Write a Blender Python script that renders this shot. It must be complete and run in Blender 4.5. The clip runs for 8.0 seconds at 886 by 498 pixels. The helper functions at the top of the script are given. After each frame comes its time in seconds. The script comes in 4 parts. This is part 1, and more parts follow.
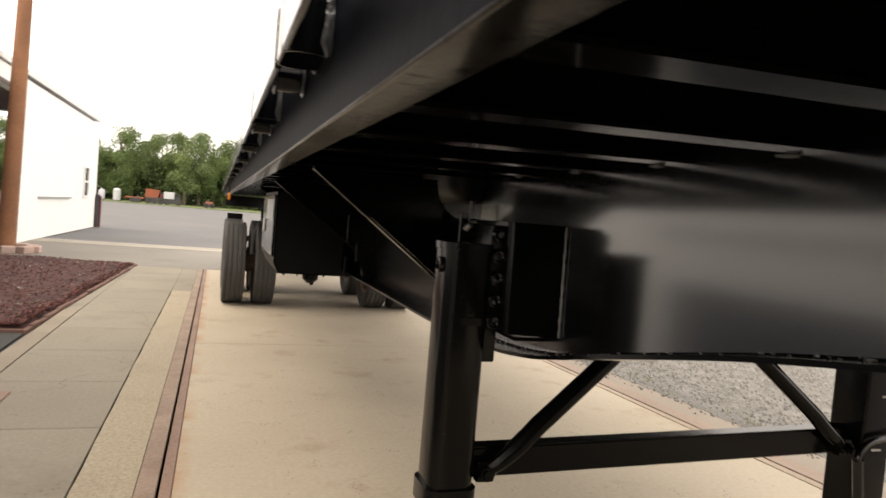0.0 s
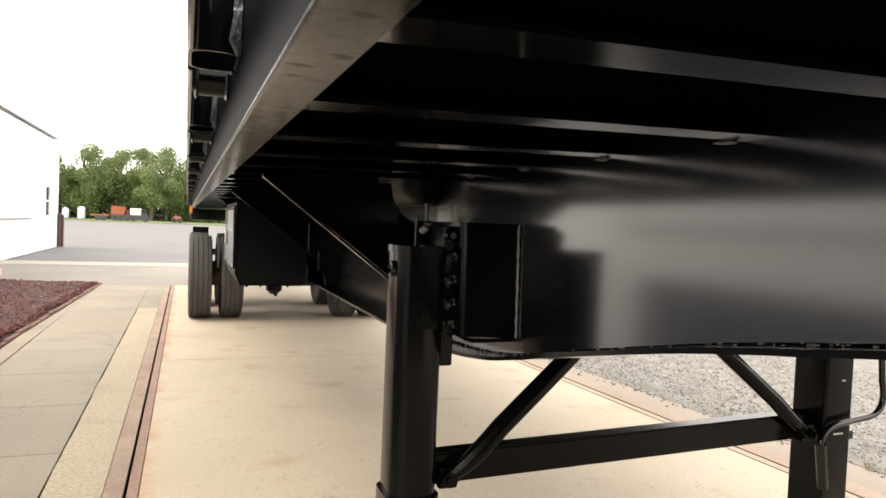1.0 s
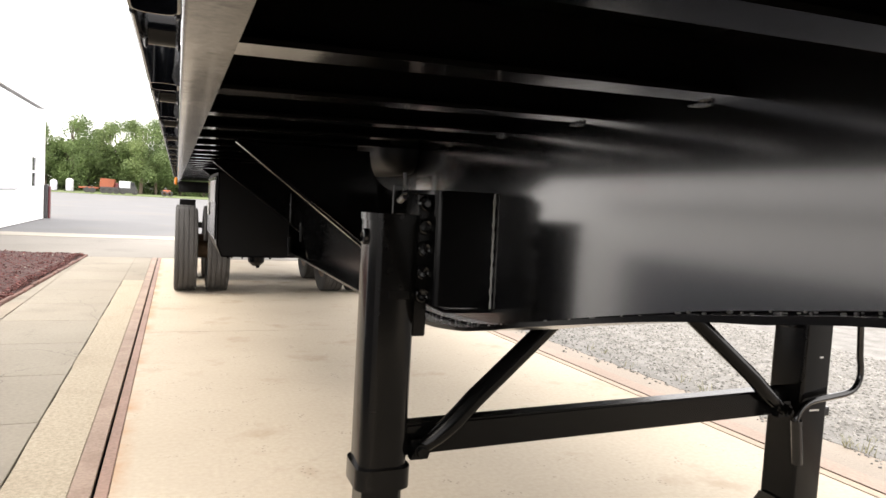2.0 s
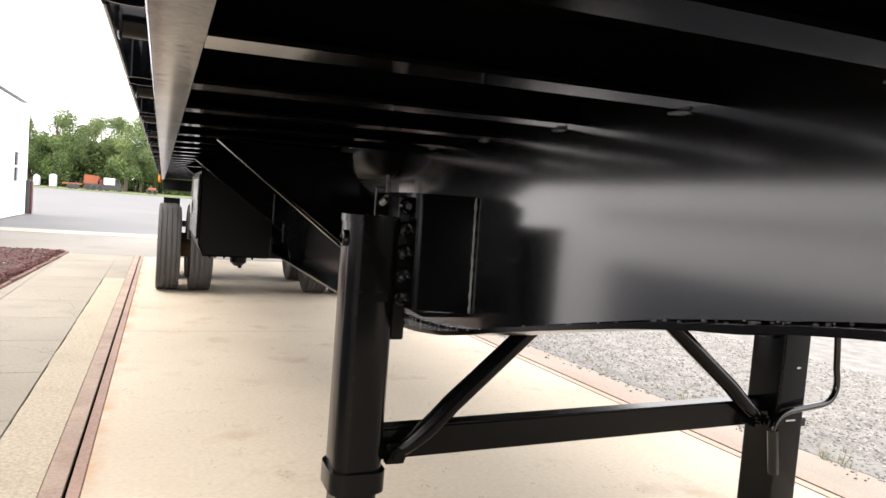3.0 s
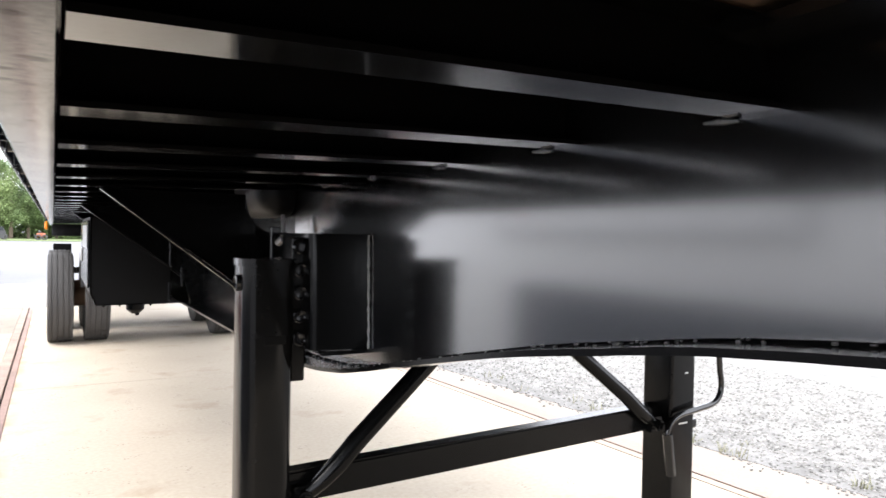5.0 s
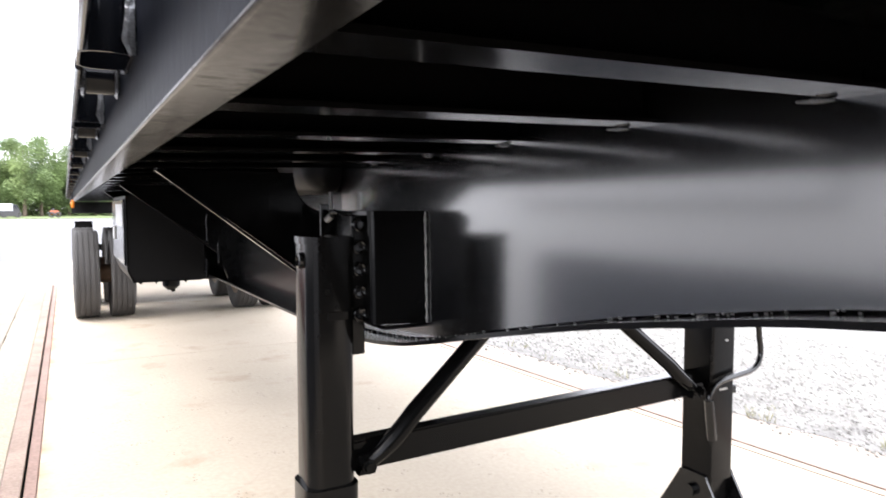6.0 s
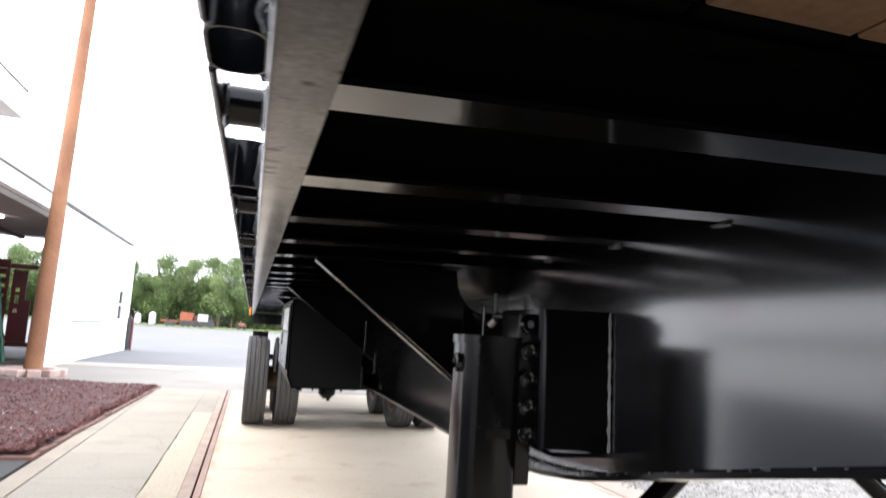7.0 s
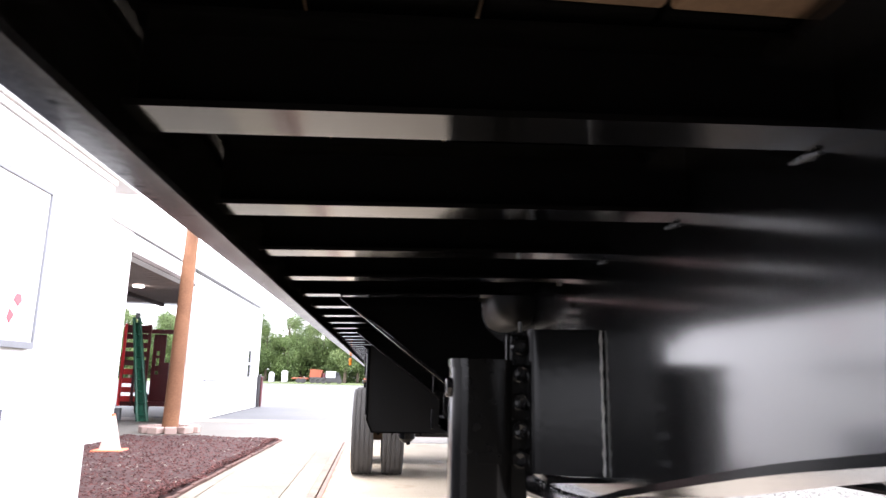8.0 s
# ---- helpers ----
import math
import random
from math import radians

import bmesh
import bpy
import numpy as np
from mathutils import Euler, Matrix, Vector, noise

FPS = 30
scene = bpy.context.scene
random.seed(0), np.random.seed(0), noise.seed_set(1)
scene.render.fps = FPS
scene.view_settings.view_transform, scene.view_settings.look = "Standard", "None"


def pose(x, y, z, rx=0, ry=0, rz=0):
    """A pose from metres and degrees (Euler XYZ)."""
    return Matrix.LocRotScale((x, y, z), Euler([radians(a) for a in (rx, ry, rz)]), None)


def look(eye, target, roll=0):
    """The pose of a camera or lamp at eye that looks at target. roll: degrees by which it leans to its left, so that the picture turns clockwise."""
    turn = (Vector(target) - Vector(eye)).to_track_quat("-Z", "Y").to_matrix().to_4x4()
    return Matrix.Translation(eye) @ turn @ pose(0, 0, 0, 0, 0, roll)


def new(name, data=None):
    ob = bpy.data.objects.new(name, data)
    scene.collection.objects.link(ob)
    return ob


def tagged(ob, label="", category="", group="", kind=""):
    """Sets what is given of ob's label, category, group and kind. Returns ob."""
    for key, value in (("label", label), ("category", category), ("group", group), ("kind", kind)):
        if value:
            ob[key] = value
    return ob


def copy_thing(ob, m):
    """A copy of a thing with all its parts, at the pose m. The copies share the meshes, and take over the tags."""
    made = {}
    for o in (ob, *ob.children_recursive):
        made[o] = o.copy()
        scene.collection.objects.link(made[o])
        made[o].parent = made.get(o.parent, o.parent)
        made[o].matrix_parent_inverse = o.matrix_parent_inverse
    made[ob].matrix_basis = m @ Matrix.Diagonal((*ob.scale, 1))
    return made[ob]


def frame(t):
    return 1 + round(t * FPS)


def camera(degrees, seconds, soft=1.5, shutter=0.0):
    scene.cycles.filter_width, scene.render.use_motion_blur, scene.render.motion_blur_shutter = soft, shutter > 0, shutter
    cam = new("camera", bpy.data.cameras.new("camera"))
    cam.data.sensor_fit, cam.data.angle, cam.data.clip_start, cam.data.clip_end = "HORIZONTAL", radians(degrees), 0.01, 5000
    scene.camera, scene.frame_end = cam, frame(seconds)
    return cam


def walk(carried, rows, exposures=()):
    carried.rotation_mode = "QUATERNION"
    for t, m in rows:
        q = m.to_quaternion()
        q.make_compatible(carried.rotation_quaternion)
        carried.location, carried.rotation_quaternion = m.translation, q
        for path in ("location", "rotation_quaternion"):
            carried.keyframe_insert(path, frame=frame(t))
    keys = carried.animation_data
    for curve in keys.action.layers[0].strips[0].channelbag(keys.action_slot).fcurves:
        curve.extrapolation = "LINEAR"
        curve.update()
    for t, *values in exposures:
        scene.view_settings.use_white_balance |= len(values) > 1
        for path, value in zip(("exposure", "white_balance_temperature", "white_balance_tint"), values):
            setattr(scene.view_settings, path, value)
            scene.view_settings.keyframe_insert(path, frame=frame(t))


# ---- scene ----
cam = camera(66.7, 8.0, shutter=0.45)
PATH = [
    (0, (-1.277, -1.543, 1.175), (-0.636, 0.349, 1.087), 4.8),
    (0.2, (-1.257, -1.537, 1.173), (-0.577, 0.341, 1.085), 3.0),
    (0.5, (-1.235, -1.53, 1.171), (-0.515, 0.335, 1.119), 2.6),
    (1, (-1.22, -1.533, 1.173), (-0.506, 0.334, 1.103), 2.4),
    (1.5, (-1.193, -1.52, 1.157), (-0.472, 0.34, 1.019), 2.7),
    (3, (-1.154, -1.515, 1.151), (-0.378, 0.324, 1.032), 4.5),
    (3.5, (-1.16, -1.51, 1.156), (-0.403, 0.338, 1.052), 4.3),
    (3.8, (-1.145, -1.53, 1.171), (-0.305, 0.285, 1.107), 2.5),
    (4, (-1.131, -1.564, 1.172), (-0.176, 0.193, 1.133), 2.8),
    (4.2, (-1.118, -1.581, 1.163), (-0.076, 0.125, 1.156), 2.5),
    (5.3, (-1.147, -1.558, 1.18), (-0.189, 0.198, 1.118), -0.2),
    (5.5, (-1.188, -1.558, 1.176), (-0.256, 0.209, 1.067), -0.7),
    (5.8, (-1.239, -1.556, 1.176), (-0.254, 0.179, 1.023), -0.2),
    (6, (-1.237, -1.539, 1.189), (-0.261, 0.203, 1.067), 0.0),
    (6.2, (-1.237, -1.54, 1.183), (-0.425, 0.286, 1.1), 0.8),
    (6.5, (-1.23, -1.488, 1.15), (-0.606, 0.411, 1.094), -0.2),
    (6.7, (-1.212, -1.411, 1.122), (-0.629, 0.501, 1.202), 1.1),
    (7, (-1.166, -1.31, 1.122), (-0.639, 0.603, 1.372), 3.5),
    (7.2, (-1.106, -1.291, 1.107), (-0.668, 0.634, 1.431), 1.4),
    (7.5, (-1.025, -1.317, 1.097), (-0.789, 0.628, 1.496), 1.3),
    (8, (-0.914, -1.37, 1.086), (-0.737, 0.586, 1.464), 1.4),
]
# exposure: the clip's camera brightens its picture during the first seconds
EXPO = [(0.0, 0.13, 7700, 13), (0.6, 0.49, 7500, 12), (1.0, 0.72, 7350, 12), (1.5, 0.88, 7100, 12), (3.0, 0.96, 6750, 13), (3.5, 1.13, 6580, 13), (4.0, 1.21, 6400, 12), (5.5, 1.43, 6150, 13), (6.0, 1.50, 6200, 14), (6.5, 1.33, 6150, 13), (7.2, 1.08, 6150, 13), (8.0, 1.46, 6200, 17)]
walk(cam, [(t, look(eye, target, roll)) for t, eye, target, roll in PATH], EXPO)

# ---- world and sun: a bright overcast day ----
SUN_EL, SUN_AZ = 54, 255
world = bpy.data.worlds.new("world")
scene.world = world
world.use_nodes = True
wn, wl = world.node_tree.nodes, world.node_tree.links
wn.clear()
w_out, w_bg = wn.new("ShaderNodeOutputWorld"), wn.new("ShaderNodeBackground")
w_sky, w_mix, w_tc = wn.new("ShaderNodeTexSky"), wn.new("ShaderNodeMix"), wn.new("ShaderNodeTexCoord")
w_noise, w_ramp = wn.new("ShaderNodeTexNoise"), wn.new("ShaderNodeValToRGB")
w_sky.sky_type, w_sky.sun_disc = "NISHITA", False
w_sky.sun_elevation, w_sky.sun_rotation = radians(SUN_EL), radians(SUN_AZ)
w_mix.data_type = "RGBA"
w_noise.inputs["Scale"].default_value = 2.2
w_noise.inputs["Detail"].default_value = 6
w_ramp.color_ramp.elements[0].position, w_ramp.color_ramp.elements[0].color = 0.30, (0.72, 0.72, 0.72, 1)
w_ramp.color_ramp.elements[1].position, w_ramp.color_ramp.elements[1].color = 0.62, (1, 1, 1, 1)
w_mix.inputs[7].default_value = (22.0, 22.2, 22.6, 1)
wl.new(w_tc.outputs["Generated"], w_noise.inputs["Vector"])
wl.new(w_noise.outputs["Fac"], w_ramp.inputs["Fac"])
wl.new(w_ramp.outputs["Color"], w_mix.inputs[0])
wl.new(w_sky.outputs["Color"], w_mix.inputs[6])
wl.new(w_mix.outputs[2], w_bg.inputs["Color"])
wl.new(w_bg.outputs["Background"], w_out.inputs["Surface"])
w_bg.inputs["Strength"].default_value = 0.115
sun = new("sun", bpy.data.lights.new("sun", "SUN"))
sun.data.energy, sun.data.angle, sun.data.color = 1.6, radians(36), (1.0, 0.94, 0.85)
az, el = radians(SUN_AZ), radians(SUN_EL)
sun.matrix_world = look((0, 0, 0), (-math.sin(az) * math.cos(el), -math.cos(az) * math.cos(el), -math.sin(el)))


# ---- materials ----
def mat(name, color, rough=0.5, metal=0.0, var=0.15, scale=8.0, bump=0.0, bump_scale=60.0, spec=0.5, coat=0.0, color2=None, fine=None, rough_var=0.0, island=0.0, objrand=0.0, coat_rough=0.06):
    """A node material: two colours mixed by coarse and fine noise, bump and roughness variation."""
    m = bpy.data.materials.new(name)
    m.use_nodes = True
    n, l = m.node_tree.nodes, m.node_tree.links
    b = n["Principled BSDF"]
    b.inputs["Roughness"].default_value, b.inputs["Metallic"].default_value = rough, metal
    b.inputs["Specular IOR Level"].default_value = spec
    b.inputs["Coat Weight"].default_value = coat
    b.inputs["Coat Roughness"].default_value = coat_rough
    geo = n.new("ShaderNodeNewGeometry")
    pos = geo.outputs["Position"]
    c2 = color2 or tuple(c * (1 - var) for c in color)
    big, small = n.new("ShaderNodeTexNoise"), n.new("ShaderNodeTexNoise")
    big.inputs["Scale"].default_value, big.inputs["Detail"].default_value = scale / 6, 5
    small.inputs["Scale"].default_value, small.inputs["Detail"].default_value = scale * (fine or 6), 4
    for t in (big, small):
        l.new(pos, t.inputs["Vector"])
    add = n.new("ShaderNodeMath")
    add.operation = "MULTIPLY_ADD"
    add.inputs[1].default_value = 0.55
    l.new(big.outputs["Fac"], add.inputs[0])
    half = n.new("ShaderNodeMath")
    half.operation = "MULTIPLY"
    half.inputs[1].default_value = 0.45
    l.new(small.outputs["Fac"], half.inputs[0])
    l.new(half.outputs[0], add.inputs[2])
    ramp = n.new("ShaderNodeValToRGB")
    ramp.color_ramp.elements[0].position, ramp.color_ramp.elements[1].position = 0.36, 0.64
    ramp.color_ramp.elements[0].color, ramp.color_ramp.elements[1].color = (*c2, 1), (*color, 1)
    l.new(add.outputs[0], ramp.inputs["Fac"])
    col = ramp.outputs["Color"]
    if island or objrand:
        hsv = n.new("ShaderNodeHueSaturation")
        mr = n.new("ShaderNodeMapRange")
        k = island or objrand
        mr.inputs["To Min"].default_value, mr.inputs["To Max"].default_value = 1 - k, 1 + k
        if island:
            l.new(geo.outputs["Random Per Island"], mr.inputs["Value"])
        else:
            oi = n.new("ShaderNodeObjectInfo")
            l.new(oi.outputs["Random"], mr.inputs["Value"])
        l.new(mr.outputs["Result"], hsv.inputs["Value"])
        l.new(col, hsv.inputs["Color"])
        col = hsv.outputs["Color"]
    l.new(col, b.inputs["Base Color"])
    if rough_var:
        mr2 = n.new("ShaderNodeMapRange")
        mr2.inputs["To Min"].default_value, mr2.inputs["To Max"].default_value = rough - rough_var, rough + rough_var
        l.new(big.outputs["Fac"], mr2.inputs["Value"])
        l.new(mr2.outputs["Result"], b.inputs["Roughness"])
    if bump:
        bt, bp = n.new("ShaderNodeTexNoise"), n.new("ShaderNodeBump")
        bt.inputs["Scale"].default_value, bt.inputs["Detail"].default_value = bump_scale, 3
        bp.inputs["Strength"].default_value, bp.inputs["Distance"].default_value = bump, 0.004
        l.new(pos, bt.inputs["Vector"])
        l.new(bt.outputs["Fac"], bp.inputs["Height"])
        l.new(bp.outputs["Normal"], b.inputs["Normal"])
    return m


def lamp_mat(name, color, power):
    m = bpy.data.materials.new(name)
    m.use_nodes = True
    b = m.node_tree.nodes["Principled BSDF"]
    b.inputs["Base Color"].default_value = (*color, 1)
    b.inputs["Emission Color"].default_value = (*color, 1)
    b.inputs["Emission Strength"].default_value = power
    return m


M_BLACK = mat("black_gloss_paint", (0.007, 0.007, 0.0073), 0.14, var=0.3, scale=3, bump=0.04, bump_scale=90, rough_var=0.04)
M_WEB = mat("black_beam_paint", (0.004, 0.004, 0.0045), 0.18, var=0.3, scale=3, bump=0.012, bump_scale=45, rough_var=0.02, coat=1.0, spec=0.9, coat_rough=0.125)
M_WEB.node_tree.nodes["Principled BSDF"].inputs["Coat IOR"].default_value = 1.75
M_REARWEB = mat("dull_beam_paint", (0.004, 0.004, 0.004), 0.24, var=0.4, scale=6, bump=0.04, bump_scale=60, spec=0.22, rough_var=0.06)
M_SATIN = mat("black_plate_paint", (0.003, 0.003, 0.003), 0.13, var=0.3, scale=6, bump=0.03, spec=0.11, rough_var=0.03)
M_LEG = mat("black_leg_paint", (0.005, 0.0048, 0.0046), 0.16, var=0.3, scale=6, bump=0.02, spec=0.16, rough_var=0.03)
# black paint with the sky's bluish reflection put into its colour
M_POCKET = mat("sky_tinted_gloss_black", (0.004, 0.0045, 0.006), 0.14, var=0.3, scale=6, bump=0.06, bump_scale=70, spec=0.17)
M_RAIL = mat("black_rail_paint", (0.006, 0.0058, 0.0056), 0.13, var=0.3, scale=5, bump=0.05, bump_scale=70, rough_var=0.03, coat=0.7, coat_rough=0.22, spec=0.05)
M_RAIL.node_tree.nodes["Principled BSDF"].inputs["Coat IOR"].default_value = 1.52


def vary_coat(m, lo, hi, scale, speck_scale):
    """Lets the clear gloss of a paint come and go in soft blotches, with sparse dull scuffs."""
    n, l = m.node_tree.nodes, m.node_tree.links
    geo, vm = n.new("ShaderNodeNewGeometry"), n.new("ShaderNodeVectorMath")
    vm.operation, vm.inputs[1].default_value = "MULTIPLY", (0.55, 1.0, 1.0)
    l.new(geo.outputs["Position"], vm.inputs[0])

    def noise_band(kind, size, vec, a, b, c, d):
        t, mr = n.new(kind), n.new("ShaderNodeMapRange")
        t.inputs["Scale"].default_value = size
        if kind == "ShaderNodeTexNoise":
            t.inputs["Detail"].default_value = 5
        else:
            t.voronoi_dimensions = "2D"
        l.new(vec, t.inputs["Vector"])
        mr.inputs["From Min"].default_value, mr.inputs["From Max"].default_value = a, b
        mr.inputs["To Min"].default_value, mr.inputs["To Max"].default_value = c, d
        l.new(t.outputs["Fac" if kind == "ShaderNodeTexNoise" else "Distance"], mr.inputs["Value"])
        return mr.outputs["Result"]

    def maths(op, a, b):
        q = n.new("ShaderNodeMath")
        q.operation = op
        l.new(a, q.inputs[0])
        l.new(b, q.inputs[1])
        return q.outputs[0]
    pos = geo.outputs["Position"]
    broad = noise_band("ShaderNodeTexNoise", scale, pos, 0.3, 0.7, lo, hi)
    grain = noise_band("ShaderNodeTexNoise", 160, pos, 0.3, 0.7, 0.65, 1.2)
    scuff = noise_band("ShaderNodeTexVoronoi", speck_scale, vm.outputs["Vector"], 0.14, 0.26, 1.0, 0.0)
    gate = noise_band("ShaderNodeTexNoise", speck_scale * 0.4, pos, 0.55, 0.62, 0.0, 1.0)
    rest = n.new("ShaderNodeMath")
    rest.operation, rest.inputs[0].default_value = "SUBTRACT", 1.0
    l.new(maths("MULTIPLY", scuff, gate), rest.inputs[1])
    l.new(maths("MULTIPLY", maths("MULTIPLY", broad, grain), rest.outputs[0]), n["Principled BSDF"].inputs["Coat Weight"])


vary_coat(M_RAIL, 0.24, 0.74, 9.0, 42.0)
# the same rail black, its base colour blued for mirrored sky
M_RAILSIDE = mat("sky_tinted_side_black", (0.005, 0.006, 0.010), 0.5, var=0.4, scale=14, bump=0.15, bump_scale=50, spec=0.02)
M_CAN = mat("black_canister_paint", (0.0035, 0.0033, 0.0035), 0.42, var=0.3, scale=8, bump=0.03, spec=0.13)
M_MEMBER = mat("black_crossmember_paint", (0.003, 0.003, 0.003), 0.11, var=0.3, scale=5, bump=0.02, bump_scale=120, rough_var=0.03, coat=0.74, coat_rough=0.08, spec=0.12)
M_MEMBER.node_tree.nodes["Principled BSDF"].inputs["Coat IOR"].default_value = 1.53
M_STRUT = mat("black_strut_paint", (0.003, 0.003, 0.003), 0.17, var=0.3, scale=8, bump=0.03, spec=0.14)
M_UNDER = mat("black_undercoat", (0.0034, 0.0033, 0.0033), 0.85, var=0.3, scale=5, bump=0.3, spec=0.015)
M_WELD = mat("weld_bead", (0.34, 0.335, 0.32), 0.40, metal=0.4, var=0.5, scale=60, bump=0.5, bump_scale=250)
M_DARKWELD = mat("painted_weld", (0.16, 0.165, 0.175), 0.2, metal=0.6, var=0.6, scale=60, bump=0.8, bump_scale=120, spec=0.6)
M_BRUSHED = mat("bare_metal", (0.55, 0.54, 0.52), 0.35, metal=0.9, var=0.3, scale=30, bump=0.1)
M_RUBBER = mat("tyre_rubber", (0.058, 0.055, 0.053), 0.8, var=0.35, scale=14, bump=0.3, bump_scale=120)
M_RIM = mat("rusty_rim", (0.20, 0.12, 0.07), 0.65, var=0.5, scale=18, bump=0.2, metal=0.2)
M_WOOD = mat("deck_wood", (0.42, 0.27, 0.16), 0.6, color2=(0.26, 0.16, 0.09), scale=12, bump=0.2, objrand=0.15)
M_BAREWOOD = mat("bare_board_underside", (0.17, 0.105, 0.062), 0.75, color2=(0.09, 0.055, 0.032), scale=12, bump=0.3, objrand=0.15)
M_AMBER = mat("amber_lens", (0.80, 0.25, 0.02), 0.2, var=0.2)
M_REDLENS = mat("red_lens", (0.55, 0.03, 0.02), 0.2, var=0.2)
M_SILVER = mat("aluminium_plate", (0.6, 0.6, 0.6), 0.3, metal=0.8, var=0.25, scale=12)
M_SLAB = mat("tan_concrete", (0.445, 0.385, 0.303), 0.85, color2=(0.375, 0.318, 0.242), scale=5, bump=0.25, bump_scale=110, fine=9)


def weather(m, specks=0.0, speck_scale=30.0, crack=0.0, crack_scale=0.6, blotch=0.0, blotch_color=(0.2, 0.12, 0.07), blotch_scale=1.2, blotch_from=0.6, rust_edges=()):
    """Lays specks, hairline cracks and broad stains over a material's own colour."""
    n, l = m.node_tree.nodes, m.node_tree.links
    b = n["Principled BSDF"]
    src = b.inputs["Base Color"].links[0].from_socket
    geo = n.new("ShaderNodeNewGeometry")

    def lay(src, fac, amount, color):
        mul, mix = n.new("ShaderNodeMath"), n.new("ShaderNodeMix")
        mul.operation = "MULTIPLY"
        mul.inputs[1].default_value = amount
        l.new(fac, mul.inputs[0])
        mix.data_type = "RGBA"
        mix.inputs[7].default_value = (*color, 1)
        l.new(mul.outputs[0], mix.inputs[0])
        l.new(src, mix.inputs[6])
        return mix.outputs[2]

    def band(socket, lo, hi, flip=False):
        mr = n.new("ShaderNodeMapRange")
        mr.inputs["From Min"].default_value, mr.inputs["From Max"].default_value = lo, hi
        if flip:
            mr.inputs["To Min"].default_value, mr.inputs["To Max"].default_value = 1, 0
        l.new(socket, mr.inputs["Value"])
        return mr.outputs["Result"]

    if blotch:
        t = n.new("ShaderNodeTexNoise")
        t.inputs["Scale"].default_value, t.inputs["Detail"].default_value, t.inputs["Roughness"].default_value = blotch_scale, 7, 0.62
        l.new(geo.outputs["Position"], t.inputs["Vector"])
        src = lay(src, band(t.outputs["Fac"], blotch_from, blotch_from + 0.16), blotch, blotch_color)
    for ex in rust_edges:
        xyz, off, near, t = n.new("ShaderNodeSeparateXYZ"), n.new("ShaderNodeMath"), n.new("ShaderNodeMath"), n.new("ShaderNodeTexNoise")
        l.new(geo.outputs["Position"], xyz.inputs[0])
        off.operation, near.operation = "SUBTRACT", "ABSOLUTE"
        off.inputs[1].default_value = ex
        l.new(xyz.outputs["X"], off.inputs[0])
        l.new(off.outputs[0], near.inputs[0])
        t.inputs["Scale"].default_value, t.inputs["Detail"].default_value = 3.5, 6
        l.new(geo.outputs["Position"], t.inputs["Vector"])
        both = n.new("ShaderNodeMath")
        both.operation = "MULTIPLY"
        l.new(band(near.outputs[0], 0.0, 0.075, True), both.inputs[0])
        l.new(band(t.outputs["Fac"], 0.38, 0.62), both.inputs[1])
        src = lay(src, both.outputs[0], 0.75, (0.36, 0.185, 0.085))
    if specks:
        v = n.new("ShaderNodeTexVoronoi")
        v.voronoi_dimensions = "2D"
        v.inputs["Scale"].default_value = speck_scale
        l.new(geo.outputs["Position"], v.inputs["Vector"])
        t = n.new("ShaderNodeTexNoise")
        t.inputs["Scale"].default_value = speck_scale * 0.2
        l.new(geo.outputs["Position"], t.inputs["Vector"])
        gate = n.new("ShaderNodeMath")
        gate.operation = "MULTIPLY"
        l.new(band(v.outputs["Distance"], 0.10, 0.22, True), gate.inputs[0])
        l.new(band(t.outputs["Fac"], 0.60, 0.68), gate.inputs[1])
        src = lay(src, gate.outputs[0], specks, (0.045, 0.032, 0.022))
    if crack:
        v = n.new("ShaderNodeTexVoronoi")
        v.feature = "DISTANCE_TO_EDGE"
        v.inputs["Scale"].default_value = crack_scale
        warp, addv = n.new("ShaderNodeTexNoise"), n.new("ShaderNodeVectorMath")
        warp.inputs["Scale"].default_value, warp.inputs["Detail"].default_value = 3.0, 6
        l.new(geo.outputs["Position"], warp.inputs["Vector"])
        addv.operation = "MULTIPLY_ADD"
        addv.inputs[1].default_value = (0.45, 0.45, 0.0)
        l.new(warp.outputs["Color"], addv.inputs[0])
        l.new(geo.outputs["Position"], addv.inputs[2])
        l.new(addv.outputs["Vector"], v.inputs["Vector"])
        src = lay(src, band(v.outputs["Distance"], 0.0006, 0.0022, True), crack, (0.05, 0.035, 0.024))
    l.new(src, b.inputs["Base Color"])
    return m


weather(M_SLAB, rust_edges=(-1.375,), specks=0.5, speck_scale=34, crack=0.05, crack_scale=0.35, blotch=0.55, blotch_color=(0.25, 0.17, 0.095), blotch_scale=2.1, blotch_from=0.565)
M_WALK = mat("grey_concrete", (0.25, 0.222, 0.176), 0.85, color2=(0.195, 0.17, 0.132), scale=5, bump=0.25, bump_scale=120, fine=9, objrand=0.04)
M_PAD = mat("dark_pad_tone", (0.045, 0.043, 0.041), 0.9, color2=(0.03, 0.029, 0.028), scale=8, bump=0.4, bump_scale=90)
M_APRON = mat("weathered_apron", (0.185, 0.170, 0.150), 0.85, color2=(0.145, 0.132, 0.115), scale=3, bump=0.25, bump_scale=90, fine=10)
weather(M_WALK, specks=0.4, speck_scale=24, crack=0.4, crack_scale=0.4, blotch=0.4, blotch_color=(0.10, 0.085, 0.065), blotch_scale=1.2, blotch_from=0.55)
weather(M_APRON, specks=0.4, speck_scale=16, crack=0.4, crack_scale=0.25, blotch=0.4, blotch_color=(0.075, 0.066, 0.055), blotch_scale=0.7, blotch_from=0.55)
